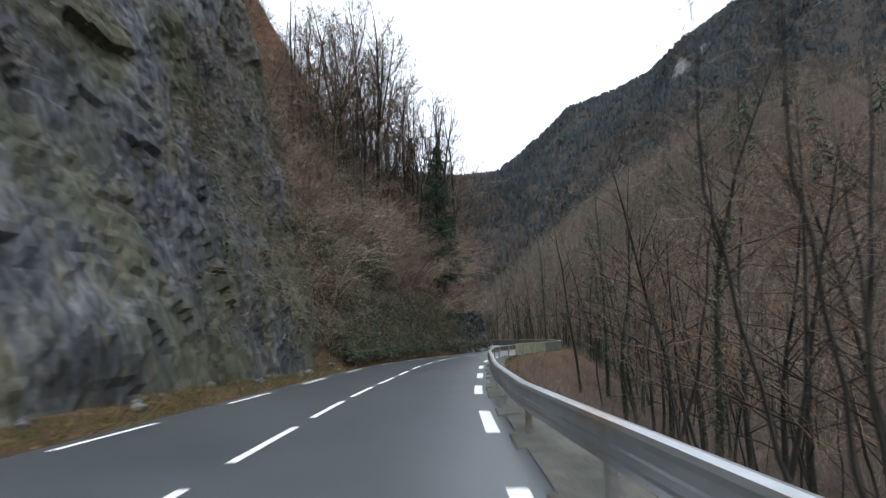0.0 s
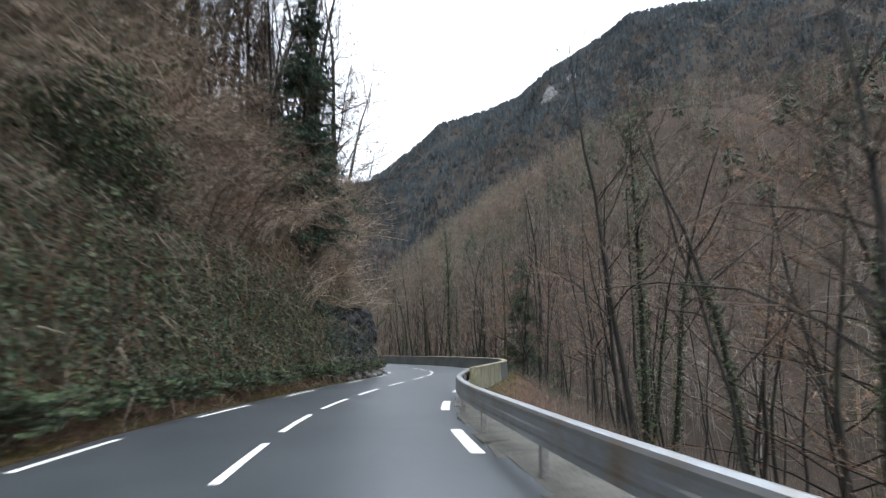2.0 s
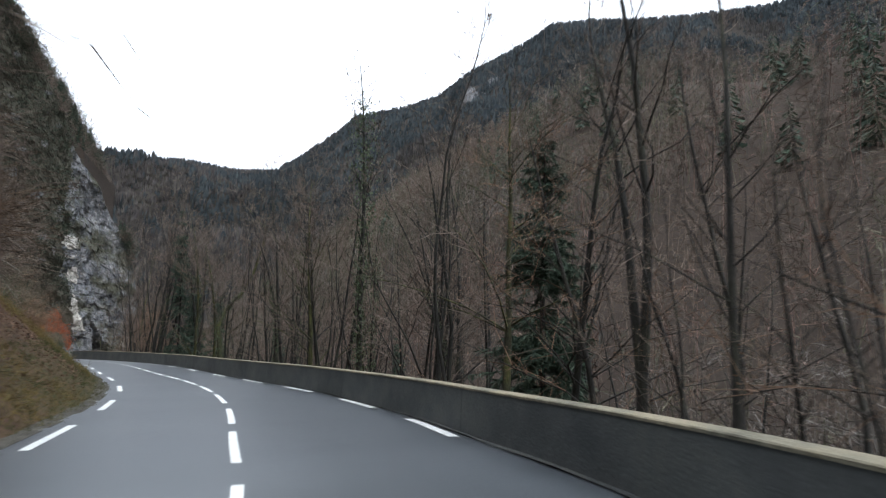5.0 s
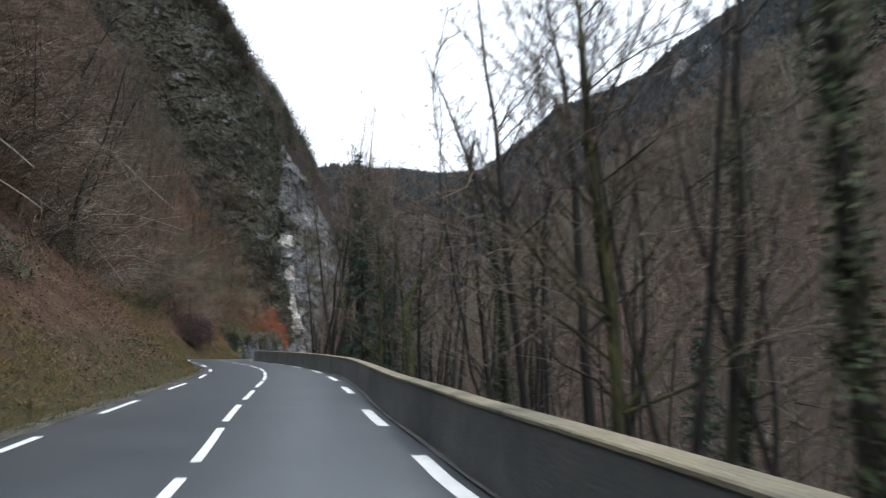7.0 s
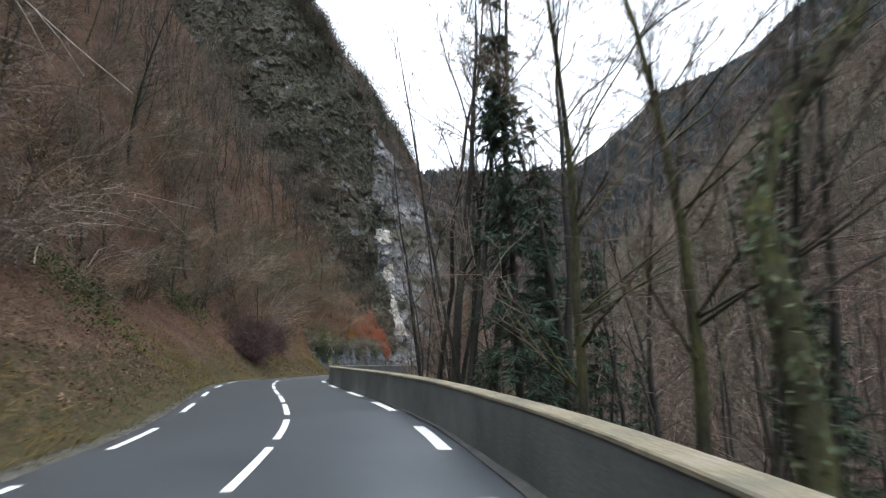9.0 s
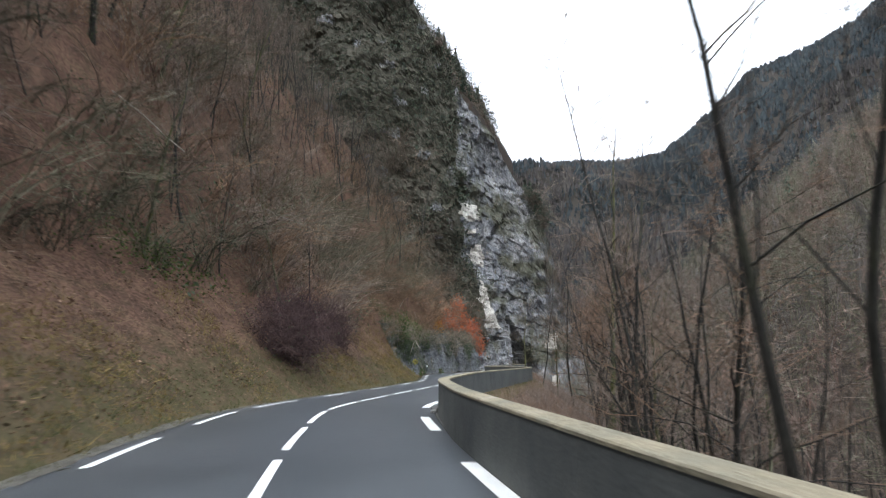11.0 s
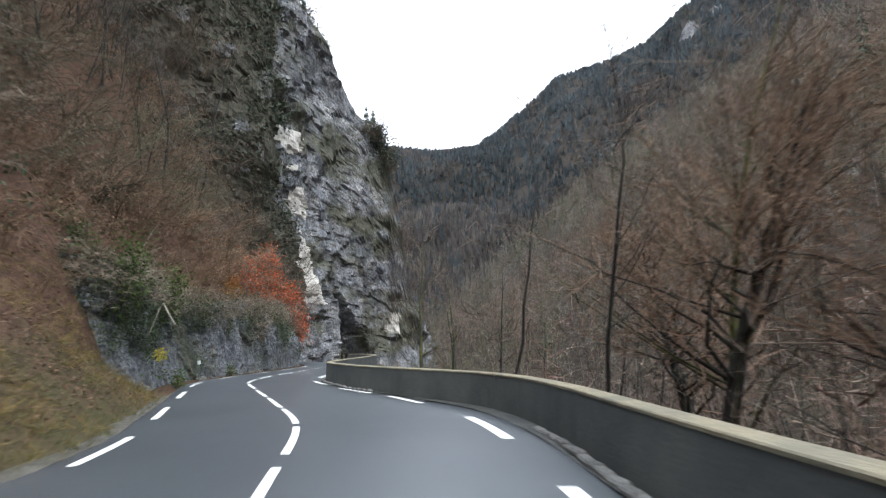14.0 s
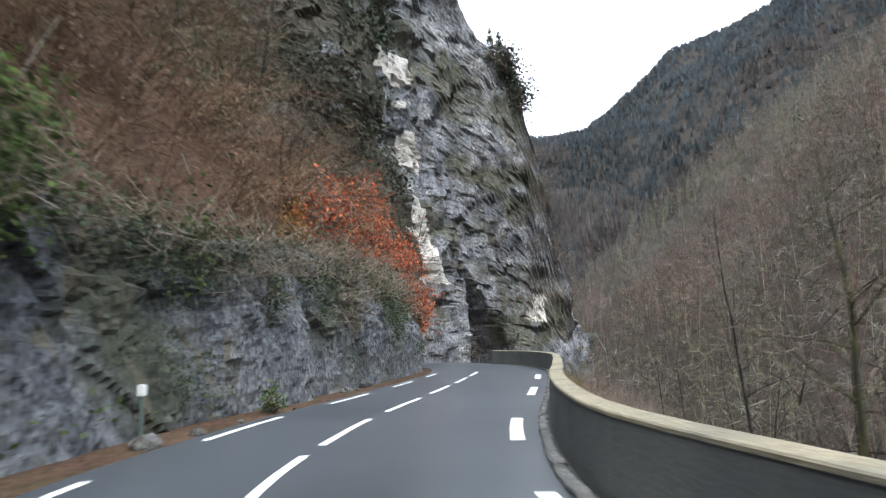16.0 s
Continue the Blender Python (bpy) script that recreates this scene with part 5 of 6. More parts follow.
def strands(name, label, seed, spots, length, count, size):
    """Hanging strands of ivy: leaves strung down from each spot."""
    s = Soup(seed)
    g = s.rng
    u = np.tile(np.linspace(0, 1, count), len(spots))
    ln = np.repeat(g.uniform(0.4, 1.0, len(spots)) * length, count)
    p = np.repeat(spots, count, 0) + g.normal(size=(len(u), 3)) * 0.07 - np.c_[0 * u, 0 * u, u * ln]
    p[:, 2] = np.maximum(p[:, 2], 0.35 + 0.5 * np.repeat(g.uniform(size=len(spots)), count))
    s.leaves(p, g.uniform(0.6, 1.3, len(p)) * size, np.tile([[0.9, -0.2, 0.35]], (len(p), 1)) + 0.3 * g.normal(size=(len(p), 3)))
    ob = s.done(name, IVY)
    tone = np.repeat(np.clip(g.normal(size=len(spots)) * 0.35 - 0.15, -0.7, 0.7), count * 4)
    attribute(ob, "tone", tone)
    return tagged(ob, label, "ivy", kind="stuff")


hang = scatter(37, 2600, 27, 64, 0.8, 2.2)[0]
hang = hang[(hang[:, 1] < 51) | (np.arange(len(hang)) % 2 == 0)]
hang = hang + np.c_[np.random.default_rng(8).uniform(0.1, 0.8, (len(hang), 1)) * [[0.95, -0.25]], np.full(len(hang), 0.2)]
strands("hanging_ivy", "strands of dark green ivy hanging down the bank", 145, hang, 3.4, 34, 0.052)
brush("undergrowth", "grey-brown brush on the slope to the stream", TWIG, 103, scatter(6, 2600, -5, 199, 9, 34, True)[0], 26, 2.0, 0.02)
brush("undergrowth", "fine grey-brown brush behind the wall", TWIG, 105, scatter(5, 2600, -5, 199, 1.8, 10, True)[0], 30, 1.5, 0.0105)
brush("hanging_stems", "stringy stems hanging over the ivy bank", SHRUB, 134, scatter(26, 1700, 27, 64, 0.9, 3.6)[0], 16, 1.3, 0.016, -0.8)
brush("verge_grass", "short faded grass along the road's verge", GRASS, 104, np.concatenate([scatter(7, 5200, 60, 168, 0.45, 2.6)[0], scatter(8, 2600, -5, 60, 0.45, 1.7)[0], scatter(9, 1500, -5, 199, 0.9, 1.8, True)[0]]), 9, 0.22, 0.012, 0.8, 0.12)


carpet("leaf_litter", "brown fallen leaves on the bank", LITTER, 110, np.concatenate([scatter(11, 52000, 62, 168, 0.9, 8.5)[0], scatter(12, 3200, -5, 40, 0.4, 2.2)[0], scatter(13, 6000, -5, 199, 0.9, 6, True)[0]]), 0.045, 0.02, None, (0.45, 0, 0.9))
big = patchy(scatter(38, 30000, 62, 168, 1.2, 7.5)[0], 12, 0.0, 2.2)
carpet("leaf_litter", "drifts of curled brown leaves on the bank", LITTER, 112, big, 0.058, 0.04, np.clip(np.random.default_rng(15).normal(size=len(big)) * 0.35, -0.6, 0.8), (0.45, 0, 0.9))
spots = scatter(14, 34000, 27, 64, 0.85, 2.6)[0]
g14 = np.random.default_rng(5)
spots = spots[(spots[:, 1] < 51 + 3 * g14.normal(size=len(spots))) | (g14.uniform(size=len(spots)) < 0.4)]
carpet("ivy_cover", "dense dark green ivy over the bank", IVY, 111, spots + g14.normal(size=spots.shape) * [0.22, 0.22, 0.3], 0.047, 0.06, np.clip(1.8 * vnoise(spots[:, 1] / 0.5, spots[:, 2] / 4, 81) - 0.4, -0.8, 0.4))


cling_g = np.random.default_rng(67)
for seed, n, y0, y1, e0, e1, label in ((91, 30000, 27, 64, 1.8, 10, "dry brown leaves clinging to the shrubs over the ivy bank"), (92, 22000, 165, 199, 3.0, 12, "russet dry leaves clinging to the shrubs over the rock wall"), (93, 9000, 100, 165, 6.0, 16, "dry brown leaves clinging to the hillside shrubs")):
    q = scatter(seed, n, y0, y1, e0, e1)[0]
    q = q[vnoise(q[:, 0] / 2.2 + q[:, 2] / 2.2, q[:, 1] / 2.2, seed) > -0.08]
    carpet("clinging_leaves", label, BEECH, seed, q + cling_g.uniform(0.4, 3.6, (len(q), 1)) * [[0.35, 0, 0.85]] + cling_g.normal(size=q.shape) * 0.25, 0.055)
moss_g = np.random.default_rng(68)
drape = patchy(scatter(39, 12000, 26, 40, 2.3, 4.8)[0], 14, -0.1, 2.6)
drape = drape + moss_g.uniform(0.2, 1.7, (len(drape), 1)) * [[0.5, 0, 0.7]] + moss_g.normal(size=drape.shape) * 0.15
carpet("ivy_cover", "trailing ivy draped over the shrubs on the bank", IVY, 113, drape, 0.06, 0.05, np.clip(1.6 * vnoise(drape[:, 1] / 0.6, drape[:, 2] / 3, 83), -0.7, 0.7))
for x, y, n, material in ((-8.2, 45.6, 1600, IVY), (-5.9, 37.5, 3400, IVY)):
    mx, my = x + moss_g.normal(size=n) * 0.9, y + moss_g.normal(size=n) * 1.3
    carpet("ivy_cover", "dark mossy ivy hanging over the bank's shoulder", material, int(y * 7), np.c_[mx, my, land(mx, my)] + moss_g.uniform(0.0, 2.6, (n, 1)) * [[0.45, -0.1, 0.8]], 0.07, 0.05)
fern_g = np.random.default_rng(66)
for x, y, n in ((-7.5, 50.0, 2600), (-7.2, 31.0, 1300), (-8.5, 45.0, 1400), (-12.3, 117.0, 1100), (-9.1, 116.1, 500), (-19.9, 126.7, 1300), (-17.6, 135.4, 900), (-21.9, 176.2, 1200), (-20.9, 170.2, 1300)):
    fx, fy = x + fern_g.normal(size=n) * 0.7, y + fern_g.normal(size=n) * 1.8
    carpet("fern_patch", "bright green ferns and moss on the bank", FERN, int(y), np.c_[fx, fy, land(fx, fy)] + fern_g.uniform(0.1, 1.0, (n, 1)) * [[0.5, -0.1, 0.7]], 0.065, 0.05)


def on_rock(ob, seed, n, keep):
    """Places on a rock face where keep(points) is true."""
    co = np.empty(len(ob.data.vertices) * 3, np.float32)
    ob.data.vertices.foreach_get("co", co)
    co = co.reshape(-1, 3).astype(float)
    co = co[keep(co)]
    g = np.random.default_rng(seed)
    return co[g.integers(0, len(co), n)] + g.normal(size=(n, 3)) * 0.25


crag = bpy.data.objects["cliff_1"]
edge_strands = on_rock(crag, 12, 460, lambda c: (c[:, 1] > 17.5 + 7 * vnoise(c[:, 2] / 3, c[:, 2] * 0, 51)) & (c[:, 2] > 1.5) & (c[:, 2] < 14))
strands("hanging_ivy", "ivy and dead stems hanging down the cliff's end", 149, edge_strands + [0.25, 0, 0], 3.0, 26, 0.066)
brush("hanging_stems", "brown stems hanging down the cliff's end", SHRUB, 150, edge_strands + [0.2, 0, 0.3], 12, 1.5, 0.018, -0.5)
bluff, low_wall, crag = bpy.data.objects["cliff_3"], bpy.data.objects["cliff_2"], bpy.data.objects["cliff_1"]
green_side = on_rock(bluff, 1, 6400, flank)
under_rim = np.interp(green_side[:, 0], BLUFF_X, BLUFF_Z) - green_side[:, 2] - grade(green_side[:, 1])
shady = under_rim < 36 + 30 * fbm(green_side[:, 0] / 9, green_side[:, 2] / 9, 23, 3)
brown_side = green_side[~shady]
wall_tops = on_rock(low_wall, 31, 2600, lambda c: (c[:, 2] + grade(c[:, 1]) > 2.6) & (c[:, 1] > 168) & (c[:, 1] < 180) & (vnoise(c[:, 1] / 1.6, c[:, 2] * 0, 81) > 0.0))
carpet("ivy_cover", "green ivy and ferns hanging over the top of the rock wall", FERN, 171, wall_tops + np.random.default_rng(72).uniform(-0.5, 0.9, (len(wall_tops), 1)) * [[0.1, 0, 1.1]] + [0.45, 0, 0], 0.075, 0.2)
edge_co = np.empty(len(bpy.data.objects["cliff_3"].data.vertices) * 3)
bpy.data.objects["cliff_3"].data.vertices.foreach_get("co", edge_co)
edge_co = edge_co.reshape(-1, 3)
edge_co = edge_co[(edge_co[:, 0] > -13.5) & (edge_co[:, 1] < 245) & (edge_co[:, 2] > 1)]
edge_co = edge_co[np.random.default_rng(71).choice(len(edge_co), 75, False)]
shrubs("bluff_shrubs", "thin bare shrubs rooted in the bluff's edge", TWIG, 147, edge_co, 0.35, 0.75, -0.4, SPARSE)
shrubs("bluff_shrubs", "grey-brown shrubs clinging to the bluff's flank", TWIG, 146, brown_side[:330] - [0, 0, 0.5], 0.9, 1.6, -1.2, SPARSE)
brush("undergrowth", "olive-grey brush rooted on the bluff's flank", WOODS[2], 120, brown_side, 18, 2.1, 0.04, 0.4)
shrubs("bluff_shrubs", "brown shrubs high on the hill beside the bluff", SHRUB, 148, brown_side[330:760] - [0, 0, 0.6], 0.9, 1.5, -1.0, SPARSE)
tufted = green_side[shady & (vnoise(green_side[:, 0] / 4, green_side[:, 2] / 4, 24) > -0.25)]
tuft_g = np.random.default_rng(3)
carpet("ivy_cover", "dark evergreen growth on the bluff's flank", EVERGREEN, 121, np.repeat(tufted, 15, 0) + tuft_g.normal(size=(15 * len(tufted), 3)) * 0.8, 0.26)
ledges = on_rock(bluff, 2, 420, lambda c: (vnoise(c[:, 0] / 2.5, c[:, 2] / 3, 8) > 0.18) & (c[:, 0] > -27))
brush("undergrowth", "tufts of dry growth on the bluff's ledges", SHRUB, 122, ledges, 22, 1.0, 0.03, 0.5)
carpet("ivy_cover", "green tufts on the bluff's ledges", IVY, 123, np.repeat(ledges[:260], 16, 0) + np.random.default_rng(4).normal(size=(4160, 3)) * 0.35, 0.12)
rim = on_rock(bluff, 3, 1000, lambda c: (c[:, 0] < -12.5) & (c[:, 0] > -52) & (c[:, 2] + grade(c[:, 1]) > np.interp(c[:, 0], BLUFF_X, BLUFF_Z) - 1.2))
brush("undergrowth", "bare brush along the bluff's rim", TWIG, 124, rim, 26, 1.7, 0.035, 0.25)
shrubs("bluff_shrubs", "bare shrubs along the bluff's rim", TWIG, 151, rim[:240], 0.55, 1.25, -1.2, SPARSE)
crown_g = np.random.default_rng(19)
bx = crown_g.uniform(-54, -24, 1500)
by = bluff_front(bx) + crown_g.uniform(2, 62, 1500)
behind = np.c_[bx, by, land(bx, by)]
behind = behind[behind[:, 2] + grade(by) > np.interp(bx, BLUFF_X, BLUFF_Z) - 14]
shrubs("bluff_shrubs", "bare shrubs on the hill above the bluff", TWIG, 152, behind[:170], 0.7, 1.5, -0.6, SPARSE)
brush("undergrowth", "bare brush on the hill above the bluff", TWIG, 153, behind[170:900], 22, 2.4, 0.05, 0.5)
bushes = behind[vnoise(behind[:, 0] / 6, behind[:, 1] / 6, 27) > -0.05]
carpet("ivy_cover", "dark evergreen bushes on the hill above the bluff", EVERGREEN, 154, np.repeat(bushes, 26, 0) + crown_g.normal(size=(26 * len(bushes), 3)) * [1.0, 1.0, 1.3] + [0, 0, 1.4], 0.26)
for x, y, z in behind[900:928]:
    small = copy_thing(FIRS[crown_g.integers(2)], Matrix.Translation((x, y, z - 0.3)) @ Matrix.Scale(crown_g.uniform(0.28, 0.5), 4))
    tagged(small, "small dark conifer on the hill above the bluff", "tree", "bluff trees")
rim_g = np.random.default_rng(14)
rim_tufts = rim[vnoise(rim[:, 0] / 3, rim[:, 2] / 3, 29) > -0.1]
carpet("ivy_cover", "dark evergreen bushes along the bluff's rim", EVERGREEN, 147, np.repeat(rim_tufts, 24, 0) + rim_g.normal(size=(24 * len(rim_tufts), 3)) * [0.9, 0.9, 1.0] + [0, 0, 0.7], 0.22)
top_2 = on_rock(low_wall, 4, 700, lambda c: (c[:, 2] + grade(c[:, 1]) > 3.2) | (vnoise(c[:, 1] / 2, c[:, 2] / 1.5, 3) > 0.22) & (c[:, 2] > 0.6))
brush("undergrowth", "brown brush hanging over the low rock wall", SHRUB, 125, top_2, 26, 1.2, 0.018, 0.4)
carpet("ivy_cover", "green ivy on the low rock wall", IVY, 126, np.repeat(top_2[:420], 14, 0) + np.random.default_rng(6).normal(size=(5880, 3)) * 0.3, 0.08)
cushions = on_rock(low_wall, 41, 9000, lambda c: (vnoise(c[:, 1] / 1.3, c[:, 2] / 0.8, 43) + 0.15 * c[:, 2] > 0.2) & (c[:, 2] > -1.0))
carpet("moss_cover", "dark green moss and small ferns in the rock wall's cracks", IVY, 129, np.repeat(cushions, 6, 0) + np.random.default_rng(44).normal(size=(6 * len(cushions), 3)) * [0.07, 0.1, 0.08], 0.05)
tufts = on_rock(crag, 5, 1000, lambda c: (vnoise(c[:, 1] / 2.2, c[:, 2] / 2.6, 13) > 0.13) & (c[:, 2] > 1.0))
brush("undergrowth", "dry tufts on the tall cliff", SHRUB, 127, tufts, 18, 0.9, 0.016, 0.3)
carpet("ivy_cover", "mossy green tufts on the tall cliff", IVY, 128, np.repeat(tufts[:760], 14, 0) + np.random.default_rng(7).normal(size=(10640, 3)) * [0.12, 0.3, 0.3], 0.055)


BRAMBLE = island_mat("bramble", [(0.038, 0.026, 0.028), (0.07, 0.046, 0.046), (0.11, 0.072, 0.066)])


def shrub(name, label, material, leaf, seed, x, y, z, rx, ry, rz, stems, leaves, big=1.0):
    """A single bush: stems from one root and a haze of twigs and leaves."""
    s, l = Soup(seed), Soup(seed + 1)
    g = s.rng
    root = np.zeros((stems, 3)) + g.normal(size=(stems, 3)) * [rx * 0.25, ry * 0.25, 0.1]
    tip = unit(g.normal(size=(stems, 3)) * [1, 1, 0.6] + [0, 0, 0.7]) * g.uniform(0.5, 1.0, (stems, 1)) * [rx, ry, rz]
    s.slivers(root, tip, np.full(stems, 0.035))
    k = g.integers(0, stems, stems * 9)
    u = g.uniform(0.3, 1, (stems * 9, 1))
    p0 = root[k] * (1 - u) + tip[k] * u
    p1 = p0 + g.normal(size=p0.shape) * np.array([rx, ry, rz]) * 0.22
    s.slivers(p0, p1, np.full(len(p0), 0.016))
    bush = new(name)
    bush.location = (x, y, z)
    child(s.done("stem_tangle", material), bush)
    if leaves:
        k = g.integers(0, len(p1), leaves)
        l.leaves(p1[k] + g.normal(size=(leaves, 3)) * 0.1, g.uniform(0.03, 0.065, leaves) * big)
        child(l.done("foliage", leaf), bush)
    return tagged(bush, label, "bush")


def height_at(x, y):
    return float(land(np.array([x]), np.array([y]))[0])


for j, (x, y, rx, rz) in enumerate([(-15.0, 139.5, 2.6, 2.6), (-16.2, 143.0, 2.8, 3.0), (-16.6, 147.0, 2.4, 2.6)]):
    shrub("bramble_bush", "dark purplish bramble thicket on the bank", BRAMBLE, IVY, 300 + j, x, y, height_at(x, y) - 0.2, rx, 2.4, rz, 560, 260)
for j, (x, y, dz, rx, rz, n) in enumerate([(-20.2, 200.6, 4.4, 1.5, 3.0, 2600), (-19.6, 202.6, 2.6, 1.1, 2.2, 1700), (-20.9, 197.5, 6.0, 1.5, 2.4, 1700), (-21.6, 199.0, 8.0, 1.4, 2.0, 1200), (-20.3, 188.5, 5.4, 1.2, 2.0, 900)]):
    shrub("beech_bush", "bush with bright russet-orange leaves above the rock wall", SHRUB, RUST, 310 + j, x, y, dz - float(grade(y)), rx, 1.6, rz, 90, n, 1.5)
for j, (y, e) in enumerate([(76, 6.5), (92, 7.5), (104, 6), (118, 8), (126, 5.5), (152, 7), (158, 5), (172, 4.5), (178, 4.2), (96, 4.5), (112, 9), (121, 12), (133, 11), (140, 9), (146, 12), (163, 8), (168, 7), (108, 13), (86, 9)]):
    x, yy = site(y, e, False)
    shrub("evergreen_bush", "dark green evergreen bush on the wooded bank", SHRUB, IVY, 330 + j, float(x), float(yy), height_at(x, yy) - 0.1, 1.3, 1.3, 1.5, 50, 900)

YELLOW = island_mat("yellow_leaves", [(0.30, 0.26, 0.04), (0.42, 0.36, 0.06), (0.24, 0.25, 0.06)])
shrub("yellow_plant", "small plant with yellow autumn leaves on the rock wall", SHRUB, YELLOW, 351, -18.45, 169.55, 1.2 - float(grade(169.5)), 0.16, 0.16, 0.24, 10, 150)
for j, (x, y, rx, ry, rz, n) in enumerate(((-5.3, 36.4, 1.0, 1.3, 4.6, 4200), (-4.8, 38.9, 0.8, 1.1, 3.6, 2800), (-6.6, 37.2, 0.9, 1.2, 5.0, 3000))):
    shrub("ivy_bush", "tall bush smothered in dark green ivy on the bank", SHRUB, IVY, 360 + 2 * j, x, y, float(land(np.array([x]), np.array([y]))[0]) - 0.2, rx, ry, rz, 34, n, 1.5)
for j, (x, y, z, n) in enumerate(((-21.3, 188.3, 5.0, 1300), (-21.0, 187.0, 4.3, 600))):
    shrub("golden_bush", "small bush with yellow-orange autumn leaves above the rock wall", SHRUB, GOLD, 370 + 2 * j, x, y, z - float(grade(y)), 0.7, 0.8, 1.5, 26, n, 1.3)
shrub("green_plant", "low green plant at the foot of the rock wall", SHRUB, FERN, 352, -18.2, 170.6, 0.15 - float(grade(170.5)), 0.28, 0.28, 0.4, 14, 260)
shrub("green_plant", "low green plant at the foot of the rock wall", SHRUB, FERN, 353, -19.2, 181.0, 0.1 - float(grade(181)), 0.25, 0.25, 0.35, 12, 200)

# ---- far woods ----
def hillside_woods(label, seed, n, y0, y1, e0, e1, h0, h1, limbs, twigs, shares=(0.34, 0.2, 0.24)):
    """Bare trees on the far bank in patches of four kinds: stems, rising limbs and a haze of twigs."""
    g = np.random.default_rng(seed)
    p = np.c_[g.uniform(e0, e1, n), g.uniform(y0, y1, n)]
    p[:, 0] += np.interp(p[:, 1], ROAD[:index_last, 1], ROAD[:index_last, 0])
    z = land(p[:, 0], p[:, 1])
    patch = np.clip(0.5 + 0.9 * fbm(p[:, 0] / 26, p[:, 1] / 26, 33, 3) + 0.16 * g.normal(size=n), 0, 0.999)
    kind = np.digitize(patch, np.cumsum(shares))
    tone = np.clip(0.25 * g.normal(size=n) + 0.7 * vnoise(p[:, 0] / 14, p[:, 1] / 14, 35), -0.5, 0.6)
    for k, material in enumerate(WOODS):
        m = int((kind == k).sum())
        if not m:
            continue
        s = Soup(seed + k)
        base = np.c_[p, z - 0.3][kind == k]
        h = g.uniform(h0, h1, m)
        top = base + np.c_[g.normal(size=(m, 2)) * h[:, None] * 0.13, h]
        s.slivers(base, top, h * 0.012)
        u = g.uniform(0.3, 0.97, (m, limbs, 1))
        p0 = base[:, None] * (1 - u) + top[:, None] * u
        d = unit(g.normal(size=p0.shape) * [0.9, 0.9, 0.5] + [0, 0, 0.3])
        p1 = p0 + d * h[:, None, None] * 0.38 * (1.2 - u) * g.uniform(0.6, 1.15, u.shape)
        s.slivers(p0.reshape(-1, 3), p1.reshape(-1, 3), np.repeat(h, limbs) * 0.0075)
        w = g.uniform(0.25, 1.0, (m, limbs, twigs, 1))
        t0 = p0[:, :, None] * (1 - w) + p1[:, :, None] * w
        d2 = unit(0.7 * d[:, :, None] + g.normal(size=t0.shape) * 0.9)
        t1 = t0 + d2 * h[:, None, None, None] * g.uniform(0.06, 0.15, w.shape)
        s.slivers(t0.reshape(-1, 3), t1.reshape(-1, 3), np.repeat(h, limbs * twigs) * 0.0048)
        ob = s.done("hillside_woods", material)
        attribute(ob, "tone", np.concatenate([np.repeat(tone[kind == k], 3 * c) for c in (1, limbs, limbs * twigs)]))
        tagged(ob, label.replace("leafless", "leafless " + ("brown", "russet-brown", "olive mossy", "grey")[k]), "woods", kind="stuff")


hillside_woods("leafless woods on the valley's far slope", 201, 3000, -20, 330, 24, 90, 7, 13, 9, 4)
hillside_woods("leafless woods higher on the far slope", 204, 1700, -20, 330, 70, 150, 9, 14, 8, 3)
hillside_woods("leafless woods high on the far slope", 202, 3400, -60, 520, 80, 330, 10, 16, 6, 2)
hillside_woods("leafless woods beside the stream", 206, 3500, 150, 430, 12, 110, 6, 12, 9, 5, (0.22, 0.12, 0.48))
hillside_woods("leafless woods along the far crest", 207, 2600, 190, 430, 60, 210, 8, 14, 6, 3, (0.3, 0.16, 0.32))
hillside_woods("leafless woods where the valley bends away", 203, 5200, 240, 760, -120, 330, 9, 17, 6, 2, (0.3, 0.15, 0.3))


